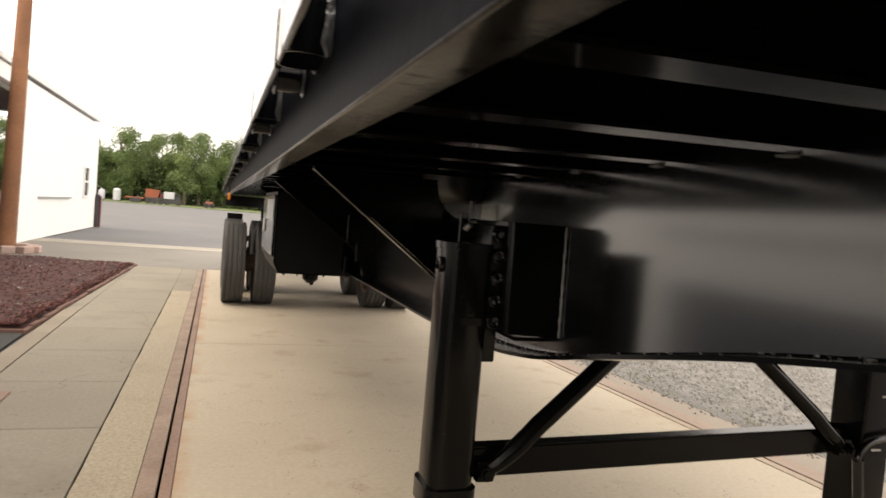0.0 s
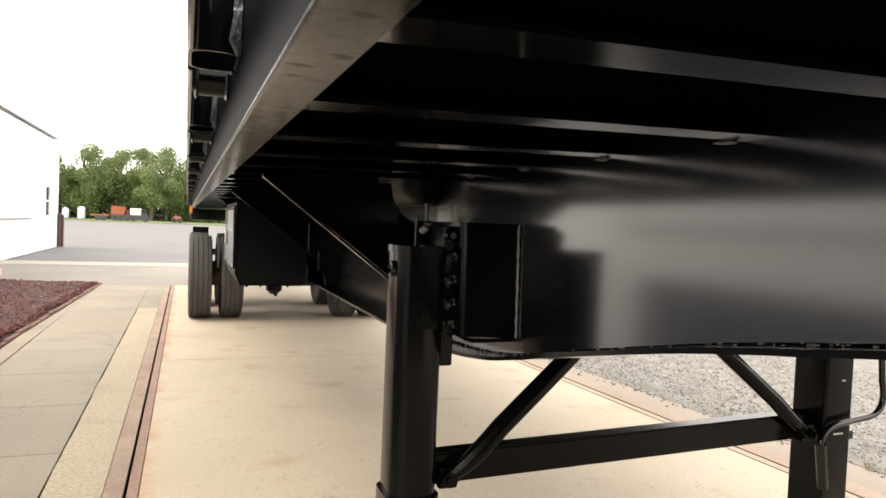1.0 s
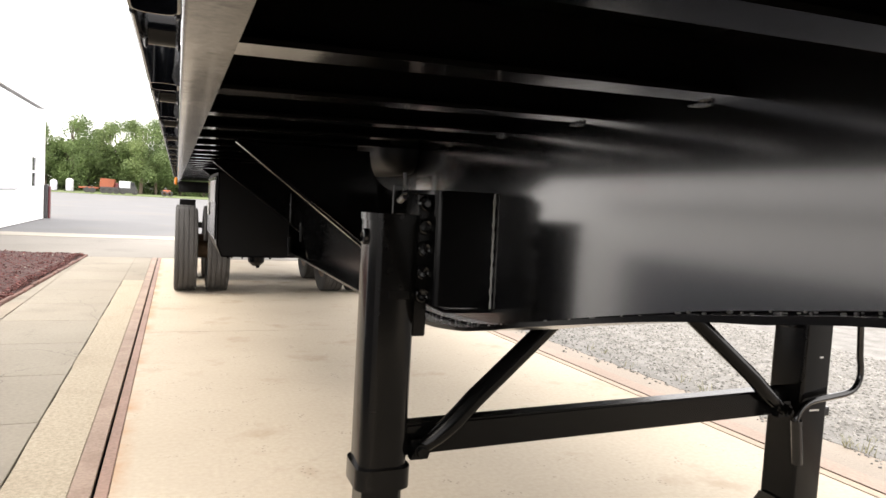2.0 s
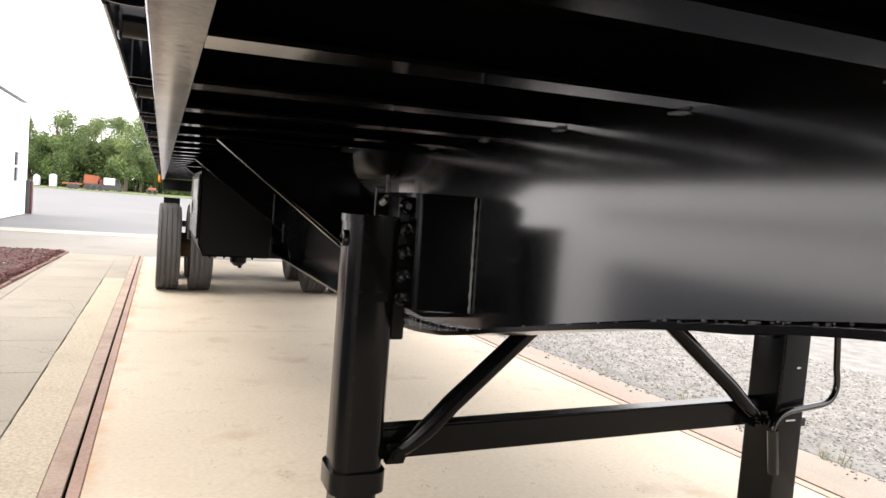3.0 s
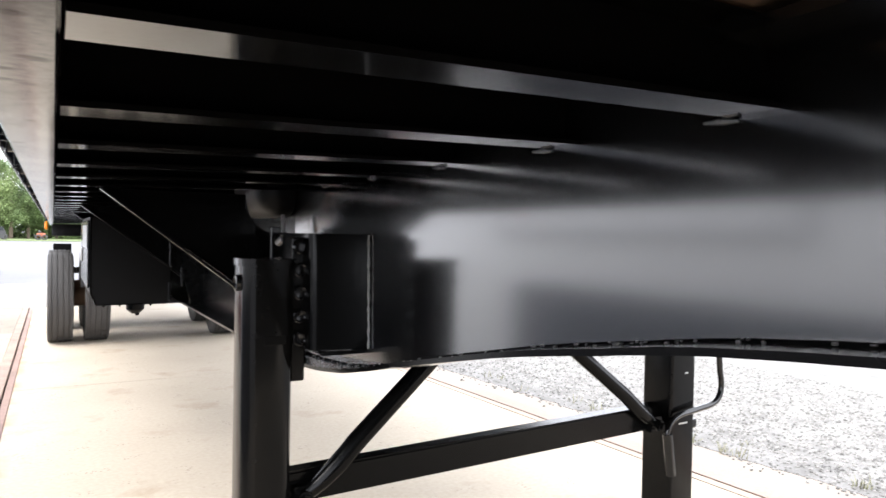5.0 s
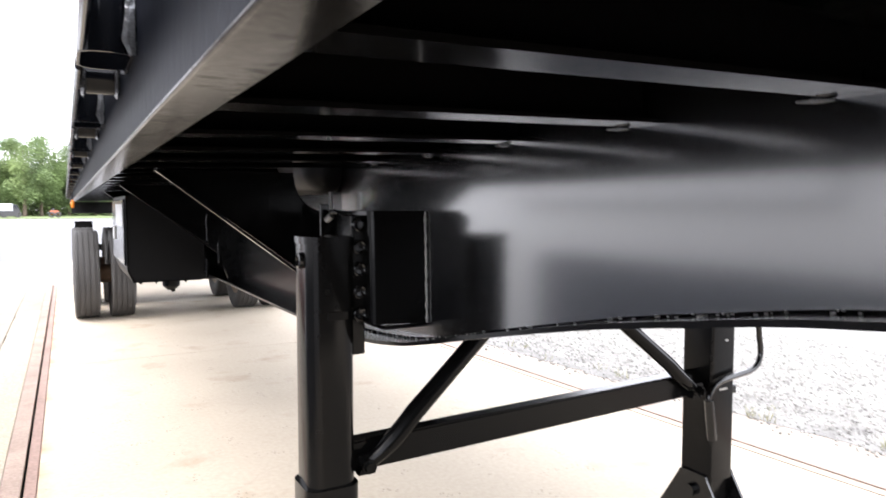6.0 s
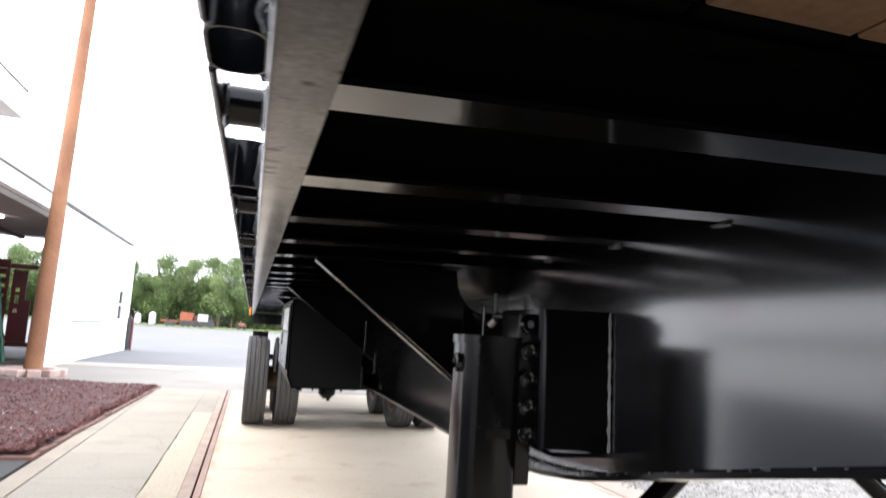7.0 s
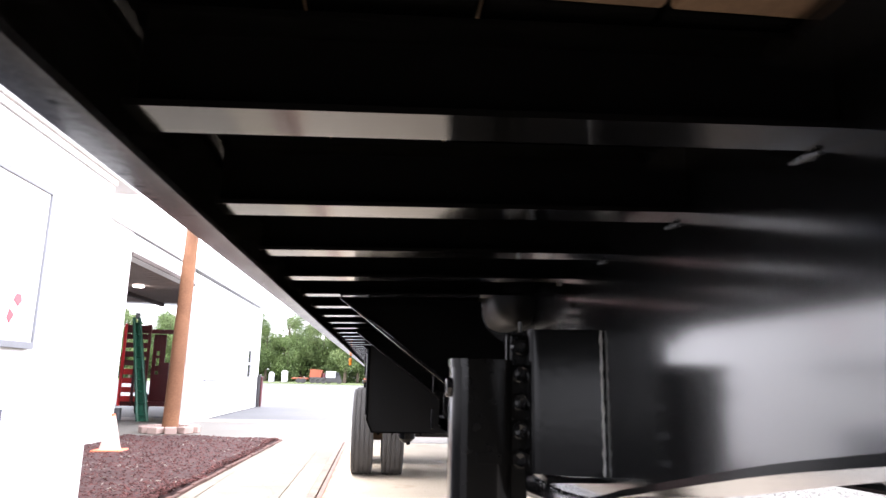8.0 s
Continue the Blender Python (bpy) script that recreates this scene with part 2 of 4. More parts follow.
M_STEEL2 = mat("concrete_stained_steel", (0.30, 0.22, 0.163), 0.7, color2=(0.18, 0.12, 0.087), scale=14, bump=0.3)
M_AGG = mat("aggregate_strip", (0.40, 0.345, 0.258), 0.85, color2=(0.235, 0.195, 0.138), scale=330, bump=0.6, bump_scale=150, fine=0.7)
M_RUST = mat("rusty_steel", (0.28, 0.172, 0.128), 0.65, color2=(0.155, 0.088, 0.063), scale=10, bump=0.3, metal=0.15)
M_DARK = mat("dark_gap", (0.002, 0.002, 0.002), 0.9, scale=10, spec=0.0)
weather(M_STEEL2, blotch=0.5, blotch_color=(0.13, 0.065, 0.04), blotch_scale=4, blotch_from=0.5)
weather(M_AGG, specks=0.6, speck_scale=70, blotch=0.2, blotch_color=(0.16, 0.12, 0.08), blotch_scale=2.5, blotch_from=0.52)
M_DUSTSTEEL = mat("dust_caked_steel", (0.36, 0.285, 0.215), 0.8, color2=(0.28, 0.215, 0.16), scale=10, bump=0.3)
M_PINKSTEEL = mat("pinkish_dusty_steel", (0.29, 0.215, 0.17), 0.75, color2=(0.21, 0.15, 0.115), scale=9, bump=0.3)
M_PALESTRIP = mat("pale_strip_concrete", (0.255, 0.218, 0.18), 0.85, color2=(0.20, 0.168, 0.136), scale=6, bump=0.4, bump_scale=110, fine=12)
weather(M_PALESTRIP, specks=0.5, speck_scale=50, blotch=0.3, blotch_color=(0.2, 0.16, 0.12), blotch_scale=2.0, blotch_from=0.54)
M_TANKERB = mat("tan_kerb", (0.27, 0.23, 0.178), 0.85, color2=(0.19, 0.155, 0.118), scale=8, bump=0.5, bump_scale=120, fine=12)
M_GRAVEL = mat("grey_gravel", (0.185, 0.178, 0.168), 0.9, color2=(0.085, 0.08, 0.073), scale=30, bump=0.45, bump_scale=60, fine=3)
M_STONE = mat("gravel_stone", (0.215, 0.207, 0.193), 0.85, color2=(0.13, 0.125, 0.114), scale=40, island=0.55)
M_LOT = mat("pale_lot_gravel", (0.108, 0.108, 0.114), 0.9, color2=(0.088, 0.088, 0.091), scale=2.5, bump=0.4, bump_scale=30, fine=10)
weather(M_LOT, blotch=0.4, blotch_color=(0.155, 0.13, 0.10), blotch_scale=0.22, blotch_from=0.54)
M_GRASS = mat("grass", (0.10, 0.13, 0.035), 0.9, color2=(0.06, 0.085, 0.025), scale=4, bump=0.4)
M_WEED = mat("dry_weeds", (0.24, 0.22, 0.13), 0.8, color2=(0.13, 0.135, 0.06), scale=12, island=0.3)
M_MULCH = mat("red_mulch_soil", (0.060, 0.021, 0.018), 0.95, color2=(0.03, 0.0105, 0.009), scale=30, bump=0.9, bump_scale=40, fine=4)
M_CHIP = mat("red_mulch_chip", (0.105, 0.034, 0.029), 0.9, color2=(0.055, 0.017, 0.014), scale=40, island=0.5)
M_BRICK = mat("red_edging_brick", (0.17, 0.09, 0.07), 0.85, color2=(0.12, 0.06, 0.048), scale=25, bump=0.4, objrand=0.15)
M_KERB = mat("pale_kerb", (0.29, 0.265, 0.225), 0.85, color2=(0.22, 0.2, 0.165), scale=10, bump=0.3)
M_WHITE = mat("white_painted_wall", (0.80, 0.80, 0.80), 0.6, var=0.05, scale=3, bump=0.1, bump_scale=30)
M_WHITE2 = mat("white_trim", (0.76, 0.76, 0.76), 0.5, var=0.06, scale=3)
M_GREYTRIM = mat("grey_trim", (0.22, 0.23, 0.25), 0.5, var=0.2, scale=5)
M_FRAME = mat("grey_frame_paint", (0.20, 0.205, 0.225), 0.5, var=0.15, scale=5)
M_PANEL = mat("blue_grey_added_panel", (0.105, 0.112, 0.135), 0.6, var=0.12, scale=3, bump=0.1)
M_UNSEENWALL = mat("unseen_wall_tone", (0.018, 0.018, 0.019), 0.8, var=0.2, scale=4, bump=0.2)
M_DKTRIM = mat("dark_trim", (0.035, 0.033, 0.035), 0.5, var=0.2, scale=5)
M_SIGN = mat("white_sign_face", (0.80, 0.80, 0.80), 0.35, var=0.04, scale=2)
M_SIGNRED = mat("red_print", (0.55, 0.05, 0.07), 0.4, var=0.2)
M_SIGNGREY = mat("grey_print", (0.45, 0.45, 0.5), 0.4, var=0.2)
M_GLASS = mat("window_glass", (0.03, 0.033, 0.038), 0.06, var=0.2, scale=2)
M_BAYCEIL = mat("bay_ceiling_boards", (0.11, 0.085, 0.075), 0.8, var=0.3, scale=5)
M_BATTEN = mat("pale_batten", (0.34, 0.28, 0.26), 0.7, var=0.2, scale=5)
M_POLE = mat("pole_wood", (0.27, 0.125, 0.062), 0.8, color2=(0.15, 0.064, 0.031), scale=9, bump=0.5, bump_scale=30)
M_BLOCK = mat("pale_red_block", (0.46, 0.34, 0.30), 0.85, color2=(0.36, 0.25, 0.22), scale=20, bump=0.4, objrand=0.1)
M_CONE = mat("orange_plastic", (0.85, 0.20, 0.08), 0.45, var=0.1)
M_CONEWHITE = mat("bleached_orange_plastic", (0.80, 0.56, 0.48), 0.45, var=0.1)
M_REDPAINT = mat("red_paint", (0.60, 0.025, 0.03), 0.35, var=0.25, scale=6)
M_DKRED = mat("dark_red_paint", (0.10, 0.012, 0.016), 0.4, var=0.3, scale=6)
M_GREEN = mat("green_paint", (0.02, 0.14, 0.085), 0.4, var=0.3, scale=6)
M_ORANGE = mat("orange_paint", (0.30, 0.075, 0.03), 0.5, var=0.3, scale=4)
M_VANWHITE = mat("white_vehicle_paint", (0.50, 0.51, 0.53), 0.4, var=0.1, scale=4)
M_BARK = mat("bark", (0.11, 0.085, 0.06), 0.95, var=0.4, scale=8, bump=0.5)
M_LEAF = mat("leaves", (0.135, 0.195, 0.056), 0.75, color2=(0.046, 0.076, 0.024), scale=2.0, fine=3, island=0.35)
M_LEAF2 = mat("pale_leaves", (0.175, 0.23, 0.078), 0.75, color2=(0.062, 0.10, 0.034), scale=2.0, fine=3, island=0.35)
M_LAMP = lamp_mat("bay_lamp_glow", (1.0, 0.95, 0.85), 6.0)


# ---- mesh helpers ----
def thing(name, loc=(0, 0, 0), label="", category="", group="", kind=""):
    ob = new(name)
    ob.location = loc
    ob.empty_display_size = 0.1
    return tagged(ob, label, category, group, kind)


def put_mesh(ob_name, bm, material, smooth=False):
    me = bpy.data.meshes.new(ob_name)
    bmesh.ops.recalc_face_normals(bm, faces=bm.faces[:])
    bm.to_mesh(me)
    bm.free()
    me.materials.append(material)
    if smooth:
        me.polygons.foreach_set("use_smooth", [True] * len(me.polygons))
        me.set_sharp_from_angle(angle=radians(38))
    return new(ob_name, me)


def part(name, bm, material, parent, label="", smooth=False):
    """One mesh object, in world coordinates, under a thing or a part."""
    ob = put_mesh(name, bm, material, smooth)
    ob.parent = parent
    if parent.parent is None:
        ob.matrix_parent_inverse = Matrix.Translation(-parent.location)
    return tagged(ob, label)


def solo(name, bm, material, label, category, kind="", group="", smooth=False):
    return tagged(put_mesh(name, bm, material, smooth), label, category, group, kind)


def box(bm, x0, x1, y0, y1, z0, z1, bevel=0.0, segs=1):
    vs = [bm.verts.new((x, y, z)) for x in (x0, x1) for y in (y0, y1) for z in (z0, z1)]
    fs = [bm.faces.new([vs[i] for i in q]) for q in ((0, 1, 3, 2), (4, 6, 7, 5), (0, 4, 5, 1), (2, 3, 7, 6), (0, 2, 6, 4), (1, 5, 7, 3))]
    if bevel:
        es = {e for f in fs for e in f.edges}
        bmesh.ops.bevel(bm, geom=list(es), offset=bevel, segments=segs, affect="EDGES", profile=0.5)
    return bm


def B(*a, **k):
    return box(bmesh.new(), *a, **k)


def prism(bm, poly, axis, a, b):
    """A polygon in the plane across the axis, drawn out from a to b. axis x: (y, z); y: (x, z); z: (x, y)."""
    def at(p, v):
        return {"x": (v, p[0], p[1]), "y": (p[0], v, p[1]), "z": (p[0], p[1], v)}[axis]
    lo, hi = [bm.verts.new(at(p, a)) for p in poly], [bm.verts.new(at(p, b)) for p in poly]
    n = len(poly)
    bm.faces.new(lo[::-1]), bm.faces.new(hi)
    for i in range(n):
        bm.faces.new((lo[i], lo[(i + 1) % n], hi[(i + 1) % n], hi[i]))
    return bm


def tube(bm, points, r, seg=12, caps=True):
    """A round bar of radius r (or one radius a point) along the points."""
    pts = [Vector(p) for p in points]
    rs = r if isinstance(r, (list, tuple)) else [r] * len(pts)
    rings = []
    ref = None
    for i, p in enumerate(pts):
        d = (pts[min(i + 1, len(pts) - 1)] - pts[max(i - 1, 0)]).normalized()
        if ref is None:
            ref = d.orthogonal().normalized()
        ref = (ref - d * ref.dot(d)).normalized()
        s = d.cross(ref)
        rings.append([bm.verts.new(p + rs[i] * (math.cos(a) * ref + math.sin(a) * s)) for a in (2 * math.pi * k / seg for k in range(seg))])
    for a, b in zip(rings, rings[1:]):
        for k in range(seg):
            bm.faces.new((a[k], a[(k + 1) % seg], b[(k + 1) % seg], b[k]))
    if caps:
        bm.faces.new(rings[0][::-1]), bm.faces.new(rings[-1])
    return bm


def T(points, r, seg=12):
    return tube(bmesh.new(), points, r, seg)


def lathe(bm, profile, centre, axis="x", seg=32):
    """A profile of (along, radius) turned round an axis through the centre; closed end to end."""
    rings = []
    for u, r in profile:
        ring = []
        for k in range(seg):
            a = 2 * math.pi * k / seg
            c, s = r * math.cos(a), r * math.sin(a)
            v = {"x": (u, c, s), "y": (c, u, s), "z": (c, s, u)}[axis]
            ring.append(bm.verts.new(Vector(centre) + Vector(v)))
        rings.append(ring)
    n = len(rings)
    for i in range(n if profile[0] != profile[-1] else n - 1):
        a, b = rings[i], rings[(i + 1) % n]
        for k in range(seg):
            bm.faces.new((a[k], a[(k + 1) % seg], b[(k + 1) % seg], b[k]))
    return bm


def arc(p0, p1, p2, n=5):
    """Points that round the corner p1 between p0 and p2."""
    p0, p1, p2 = Vector(p0), Vector(p1), Vector(p2)
    return [(1 - t) ** 2 * p0 + 2 * t * (1 - t) * p1 + t * t * p2 for t in (i / n for i in range(n + 1))]


# ---- ground ----
g = bmesh.new()
box(g, -900, 900, -900, 900, -0.30, -0.02)
solo("ground", g, M_LOT, "pale grey gravel lot running to the horizon", "ground", "structure")
SLAB_Y = [-6.0, -1.9, 4.25, 10.4]


def right_edge(y):
    """The x of the open gap along the gravel side of the slab, which runs slightly askew."""
    return 1.74 - 0.038 * y


def gravel_edge(y):
    return 2.19 - 0.075 * y


def strip_between(xa, xb, y0, y1, z0, z1):
    """A flat strip between two lines given as functions of y."""
    return prism(bmesh.new(), [(xa(y0), y0), (xb(y0), y0), (xb(y1), y1), (xa(y1), y1)], "z", z0, z1)


deck_slab = thing("scale_slab", (0, 0, 0), "tan stained concrete slab under the trailer", "slab", kind="structure")
for a, b in zip(SLAB_Y, SLAB_Y[1:]):
    part("slab_panel", strip_between(lambda y: -1.375, lambda y: right_edge(y) - 0.068, a + 0.004, b - 0.004, -0.25, 0.0), M_SLAB, deck_slab)
edging_left = thing("steel_edging", (0, 0, 0), "rusty steel edge angles with an open gap beside the walkway", "steel edging", kind="structure", group="steel edge strips")
part("inner_angle", B(-1.4235, -1.378, -6.0, 10.4, -0.2, 0.004, bevel=0.003), M_RUST, edging_left)
part("outer_angle", B(-1.515, -1.4360, -6.0, 10.4, -0.2, 0.005, bevel=0.003), M_STEEL2, edging_left)
part("gap_bottom", B(-1.4355, -1.424, -6.0, 10.4, -0.2, -0.012), M_DARK, edging_left)
edging_right = thing("steel_edging", (0, 0, 0), "dust-caked steel edge angles with an open gap beside the gravel", "steel edging", kind="structure", group="steel edge strips")
part("inner_angle", strip_between(lambda y: right_edge(y) - 0.063, lambda y: right_edge(y) - 0.008, -6.0, 10.4, -0.2, 0.003), M_DUSTSTEEL, edging_right)
part("outer_angle", strip_between(lambda y: right_edge(y) + 0.008, lambda y: right_edge(y) + 0.135, -6.0, 10.4, -0.2, 0.004), M_PINKSTEEL, edging_right)
part("gap_bottom", strip_between(lambda y: right_edge(y) - 0.007, lambda y: right_edge(y) + 0.007, -6.0, 10.4, -0.2, -0.012), M_DARK, edging_right)
agg = bmesh.new()
rim_lo, rim_hi = [], []
for k in range(90):
    y = -3.3 + 10.8 * k / 89
    rim_lo.append((-1.748 + 0.009 * noise.noise((0, y * 2.2, 7)) + 0.005 * noise.noise((3, y * 9, 7)), y))
    rim_hi.append((-1.518, y))
prism(agg, rim_hi + rim_lo[::-1], "z", -0.2, 0.001)
solo("aggregate_strip", agg, M_AGG, "worn exposed-aggregate strip beside the steel edge", "concrete strip", "structure")
solo("concrete_strip", B(-1.754, -1.518, 7.502, 10.4, -0.2, 0.001), M_WALK, "grey concrete strip beside the steel edge", "concrete strip", "structure")
solo("aggregate_strip", strip_between(lambda y: right_edge(y) + 0.138, lambda y: 2.75, -6.0, 10.4, -0.2, 0.0), M_PALESTRIP, "pale concrete strip between slab and gravel", "concrete strip", "structure")
solo("strip_bed", B(-1.78, -1.512, -3.3, 7.5, -0.15, -0.014), M_DARK, "dark open joint under the worn strip edge", "joint", "structure")
walk_path = thing("walkway", (0, 0, 0), "grey concrete walkway of square panels", "walkway", kind="structure")
for i in range(16):
    y0 = -3.3 + 0.9 * i
    part("walkway_panel", B(-2.478, -1.756, y0 + 0.004, min(y0 + 0.9, 10.4) - 0.004, -0.15, 0.002, bevel=0.003), M_WALK, walk_path)
part("joint_filler", B(-2.50, -1.60, 10.399, 10.424, -0.15, -0.006), M_DARK, walk_path, "dark open joint")


def bed_edge(y):
    """The x of the mulch bed's edge, which closes in on the walkway with distance."""
    return -2.50 - 0.0327 * (10.45 - y)


part("far_strip", strip_between(lambda y: bed_edge(y) + 0.041, lambda y: -2.482, 5.75, 10.40, -0.15, 0.0015), M_WALK, walk_path)
solo("kerb_strip", strip_between(lambda y: bed_edge(max(y, 4.5)) + 0.041, lambda y: -2.484, -3.3, 5.746, -0.15, 0.006), M_TANKERB, "worn tan concrete strip beside the mulch bed", "concrete strip", "structure")
# pad hardly in view; its dark tone is set for the beam's mirror image
solo("house_pad", B(-5.0, -2.66, -3.3, 4.50, -0.15, 0.003), M_PAD, "dark pad beside the scale house, toned for the beam's reflection", "asphalt pad", "structure")
for x0, x1, y0, y1 in ((-2.62, -2.305, 2.52, 2.745), (-2.90, -2.585, 3.28, 3.40)):
    solo("cover_plate", B(x0, x1, y0, y1, -0.02, 0.012, bevel=0.003), M_RUST, "rust-brown steel cover plate on the concrete", "cover plate")
solo("apron", B(-9.0, 9.0, 10.425, 14.6, -0.2, 0.0), M_APRON, "grey concrete apron across the drive", "apron", "structure")
solo("pale_band", B(-60.0, 60.0, 14.604, 15.7, -0.2, 0.006), M_KERB, "pale concrete band across the drive", "concrete band", "structure")
solo("grass_verge", B(-90.0, 90.0, 86.0, 135.0, -0.2, 0.03), M_GRASS, "strip of mown grass before the woods", "grass", "structure")
gy = [(gravel_edge(y) + 0.05 * noise.noise((0, y * 1.7, 3)) + 0.035 * noise.noise((0, y * 7, 4)) + 0.02 * noise.noise((0, y * 23, 5)), y) for y in (-8.0 + 18.4 * k / 240 for k in range(241))]
solo("gravel_yard", prism(bmesh.new(), [(30.0, -8.0), (30.0, 10.4)] + gy[::-1], "z", -0.2, 0.0025), M_GRAVEL, "light grey crushed gravel yard", "gravel", "structure")
solo("gravel_yard", B(9.1, 30.0, 10.41, 40.0, -0.2, 0.004), M_GRAVEL, "light grey crushed gravel beside the drive", "gravel", "structure")

# added wall, never in view: gives the leg fronts something dark to reflect
solo("unseen_dark_wall", B(-1.6, 1.0, -4.6, -4.3, -0.02, 3.2), M_UNSEENWALL, "plain dark wall added out of view behind the camera", "wall", "structure")


# ---- mulch bed ----
def bed_height(x, y):
    return 0.045 + 0.03 * noise.noise((x * 1.3, y * 1.3, 0)) + 0.012 * noise.noise((x * 9, y * 9, 4))


bed = bmesh.new()
NX, NY = 44, 110
grid = []
for i in range(NX + 1):
    col = []
    for j in range(NY + 1):
        y = 4.55 + 5.9 * j / NY
        x = -5.0 + (bed_edge(y) + 5.0) * i / NX
        rim = min(1.0, (bed_edge(y) - x) / 0.12, (10.46 - y) / 0.1, (y - 4.53) / 0.1)
        col.append(bed.verts.new((x, y, 0.012 + bed_height(x, y) * max(0.0, rim))))
    grid.append(col)
for i in range(NX):
    for j in range(NY):
        bed.faces.new((grid[i][j], grid[i + 1][j], grid[i + 1][j + 1], grid[i][j + 1]))
solo("mulch_bed", bed, M_MULCH, "dark red shredded mulch in a planting bed", "mulch", "stuff", smooth=True)
edge = thing("bed_edging", (0, 0, 0), "low reddish brick edging round the mulch bed", "edging", kind="structure")
rbk = random.Random(31)
for i in range(28):
    y0 = 4.53 + 0.2125 * i
    bk = B(0.0, 0.039, 0.0, 0.203, -0.05, 0.026 + rbk.uniform(-0.008, 0.010), bevel=0.006)
    bk.transform(Matrix.Translation((bed_edge(y0) + rbk.uniform(-0.004, 0.004), y0, 0.0)) @ Matrix.Rotation(-math.atan(0.0327) + rbk.uniform(-0.03, 0.03), 4, "Z"))
    part("brick", bk, M_BRICK, edge)
for yb in (4.49, 10.455):
    for i in range(11):
        x0 = -5.0 + 0.214 * i
        part("brick", B(x0, x0 + 0.205, yb, yb + 0.039, -0.05, 0.03, bevel=0.006), M_BRICK, edge)

# ---- flatbed trailer ----
trailer = thing("flatbed_trailer", (0, 0, 0), "black-painted flatbed semi-trailer parked on its landing gear", "trailer")
Y_FRONT, Y_REAR = -3.45, 10.9
XC = -0.054  # the trailer's centre line


def X(s, v):
    """The x of a place v metres out from x = 0 on the near side (s = -1), or its mirror on the far side."""
    return -v if s < 0 else 2 * XC + v


XM0, XM_STEP = -1.126, 0.3078


def crossmember_poly(z0, h, w, t):
    return [(-w, z0), (w, z0), (w, z0 + t), (t / 2, z0 + 2 * t), (t / 2, z0 + h - 2 * t), (w, z0 + h - t), (w, z0 + h), (-w, z0 + h), (-w, z0 + h - t), (-t / 2, z0 + h - 2 * t), (-t / 2, z0 + 2 * t), (-w, z0 + t)]


def crossmember(y):
    poly = [(y + a, z) for a, z in crossmember_poly(1.289, 0.088, 0.030, 0.006)]
    bm = bmesh.new()
    rows = [[bm.verts.new((x, a, z + dz)) for a, z in poly] for x, dz in ((-1.124, 0.003), (-0.52, 0.020), (0.41, 0.020), (2 * XC + 1.124, 0.003))]
    n = len(poly)
    for r0, r1 in zip(rows, rows[1:]):
        for i in range(n):
            bm.faces.new((r0[i], r0[(i + 1) % n], r1[(i + 1) % n], r1[i]))
    bm.faces.new(rows[0]), bm.faces.new(rows[-1][::-1])
    return bm


for k in range(-7, 39):
    cm = part("crossmember", crossmember(XM0 + XM_STEP * k), M_MEMBER, trailer)
    cm.data.materials.append(M_UNDER)
    for pg in cm.data.polygons:
        if abs(pg.normal.y) > 0.5 and pg.center.z > 1.302:
            pg.material_index = 1

for s in (-1, 1):
    def rail_poly(s=s):
        p = [(-1.1705 + 0.0035 * (1 - math.sin(a)), 1.268 + 0.0035 * (1 - math.cos(a))) for a in (radians(90 - 15 * i) for i in range(7))]
        p += [(-1.129, 1.268), (-1.127, 1.274), (-1.158, 1.280), (-1.1585, 1.405), (-1.131, 1.410), (-1.131, 1.42), (-1.168, 1.42), (-1.1705, 1.417)]
        return [(X(s, -x), z) for x, z in p]
    rail = part("side_rail", prism(bmesh.new(), rail_poly(), "y", Y_FRONT, Y_REAR), M_RAIL, trailer, smooth=True)
    # outer face takes the copy with the painted-in sky tint
    rail.data.materials.append(M_RAILSIDE)
    for pg in rail.data.polygons:
        if pg.normal.x * s > 0.98:
            pg.material_index = 1


def rounded(cx, cy, wx, wy, c):
    """A rectangle with rounded corners of radius c."""
    pts = []
    for sx, sy, a0 in ((1, 1, 0), (-1, 1, 90), (-1, -1, 180), (1, -1, 270)):
        for k in range(6):
            a = radians(a0 + 18 * k)
            pts.append((cx + sx * (wx - c) + c * math.cos(a), cy + sy * (wy - c) + c * math.sin(a)))
    return pts


def hollow(x0, x1, y0, y1, z0, z1, t, c):
    """An upright tube with rounded corners, open below and above."""
    bm = bmesh.new()
    cx, cy, wx, wy = (x0 + x1) / 2, (y0 + y1) / 2, (x1 - x0) / 2, (y1 - y0) / 2

    def ring(d, z):
        return [bm.verts.new((x, y, z)) for x, y in rounded(cx, cy, wx - d, wy - d, c - d)]
    o0, o1, i0, i1 = ring(0, z0), ring(0, z1), ring(t, z0), ring(t, z1)
    n = len(o0)
    for a, b in ((o0, o1), (i1, i0), (i0, o0), (o1, i1)):
        for k in range(n):
            bm.faces.new((a[k], a[(k + 1) % n], b[(k + 1) % n], b[k]))
    return bm


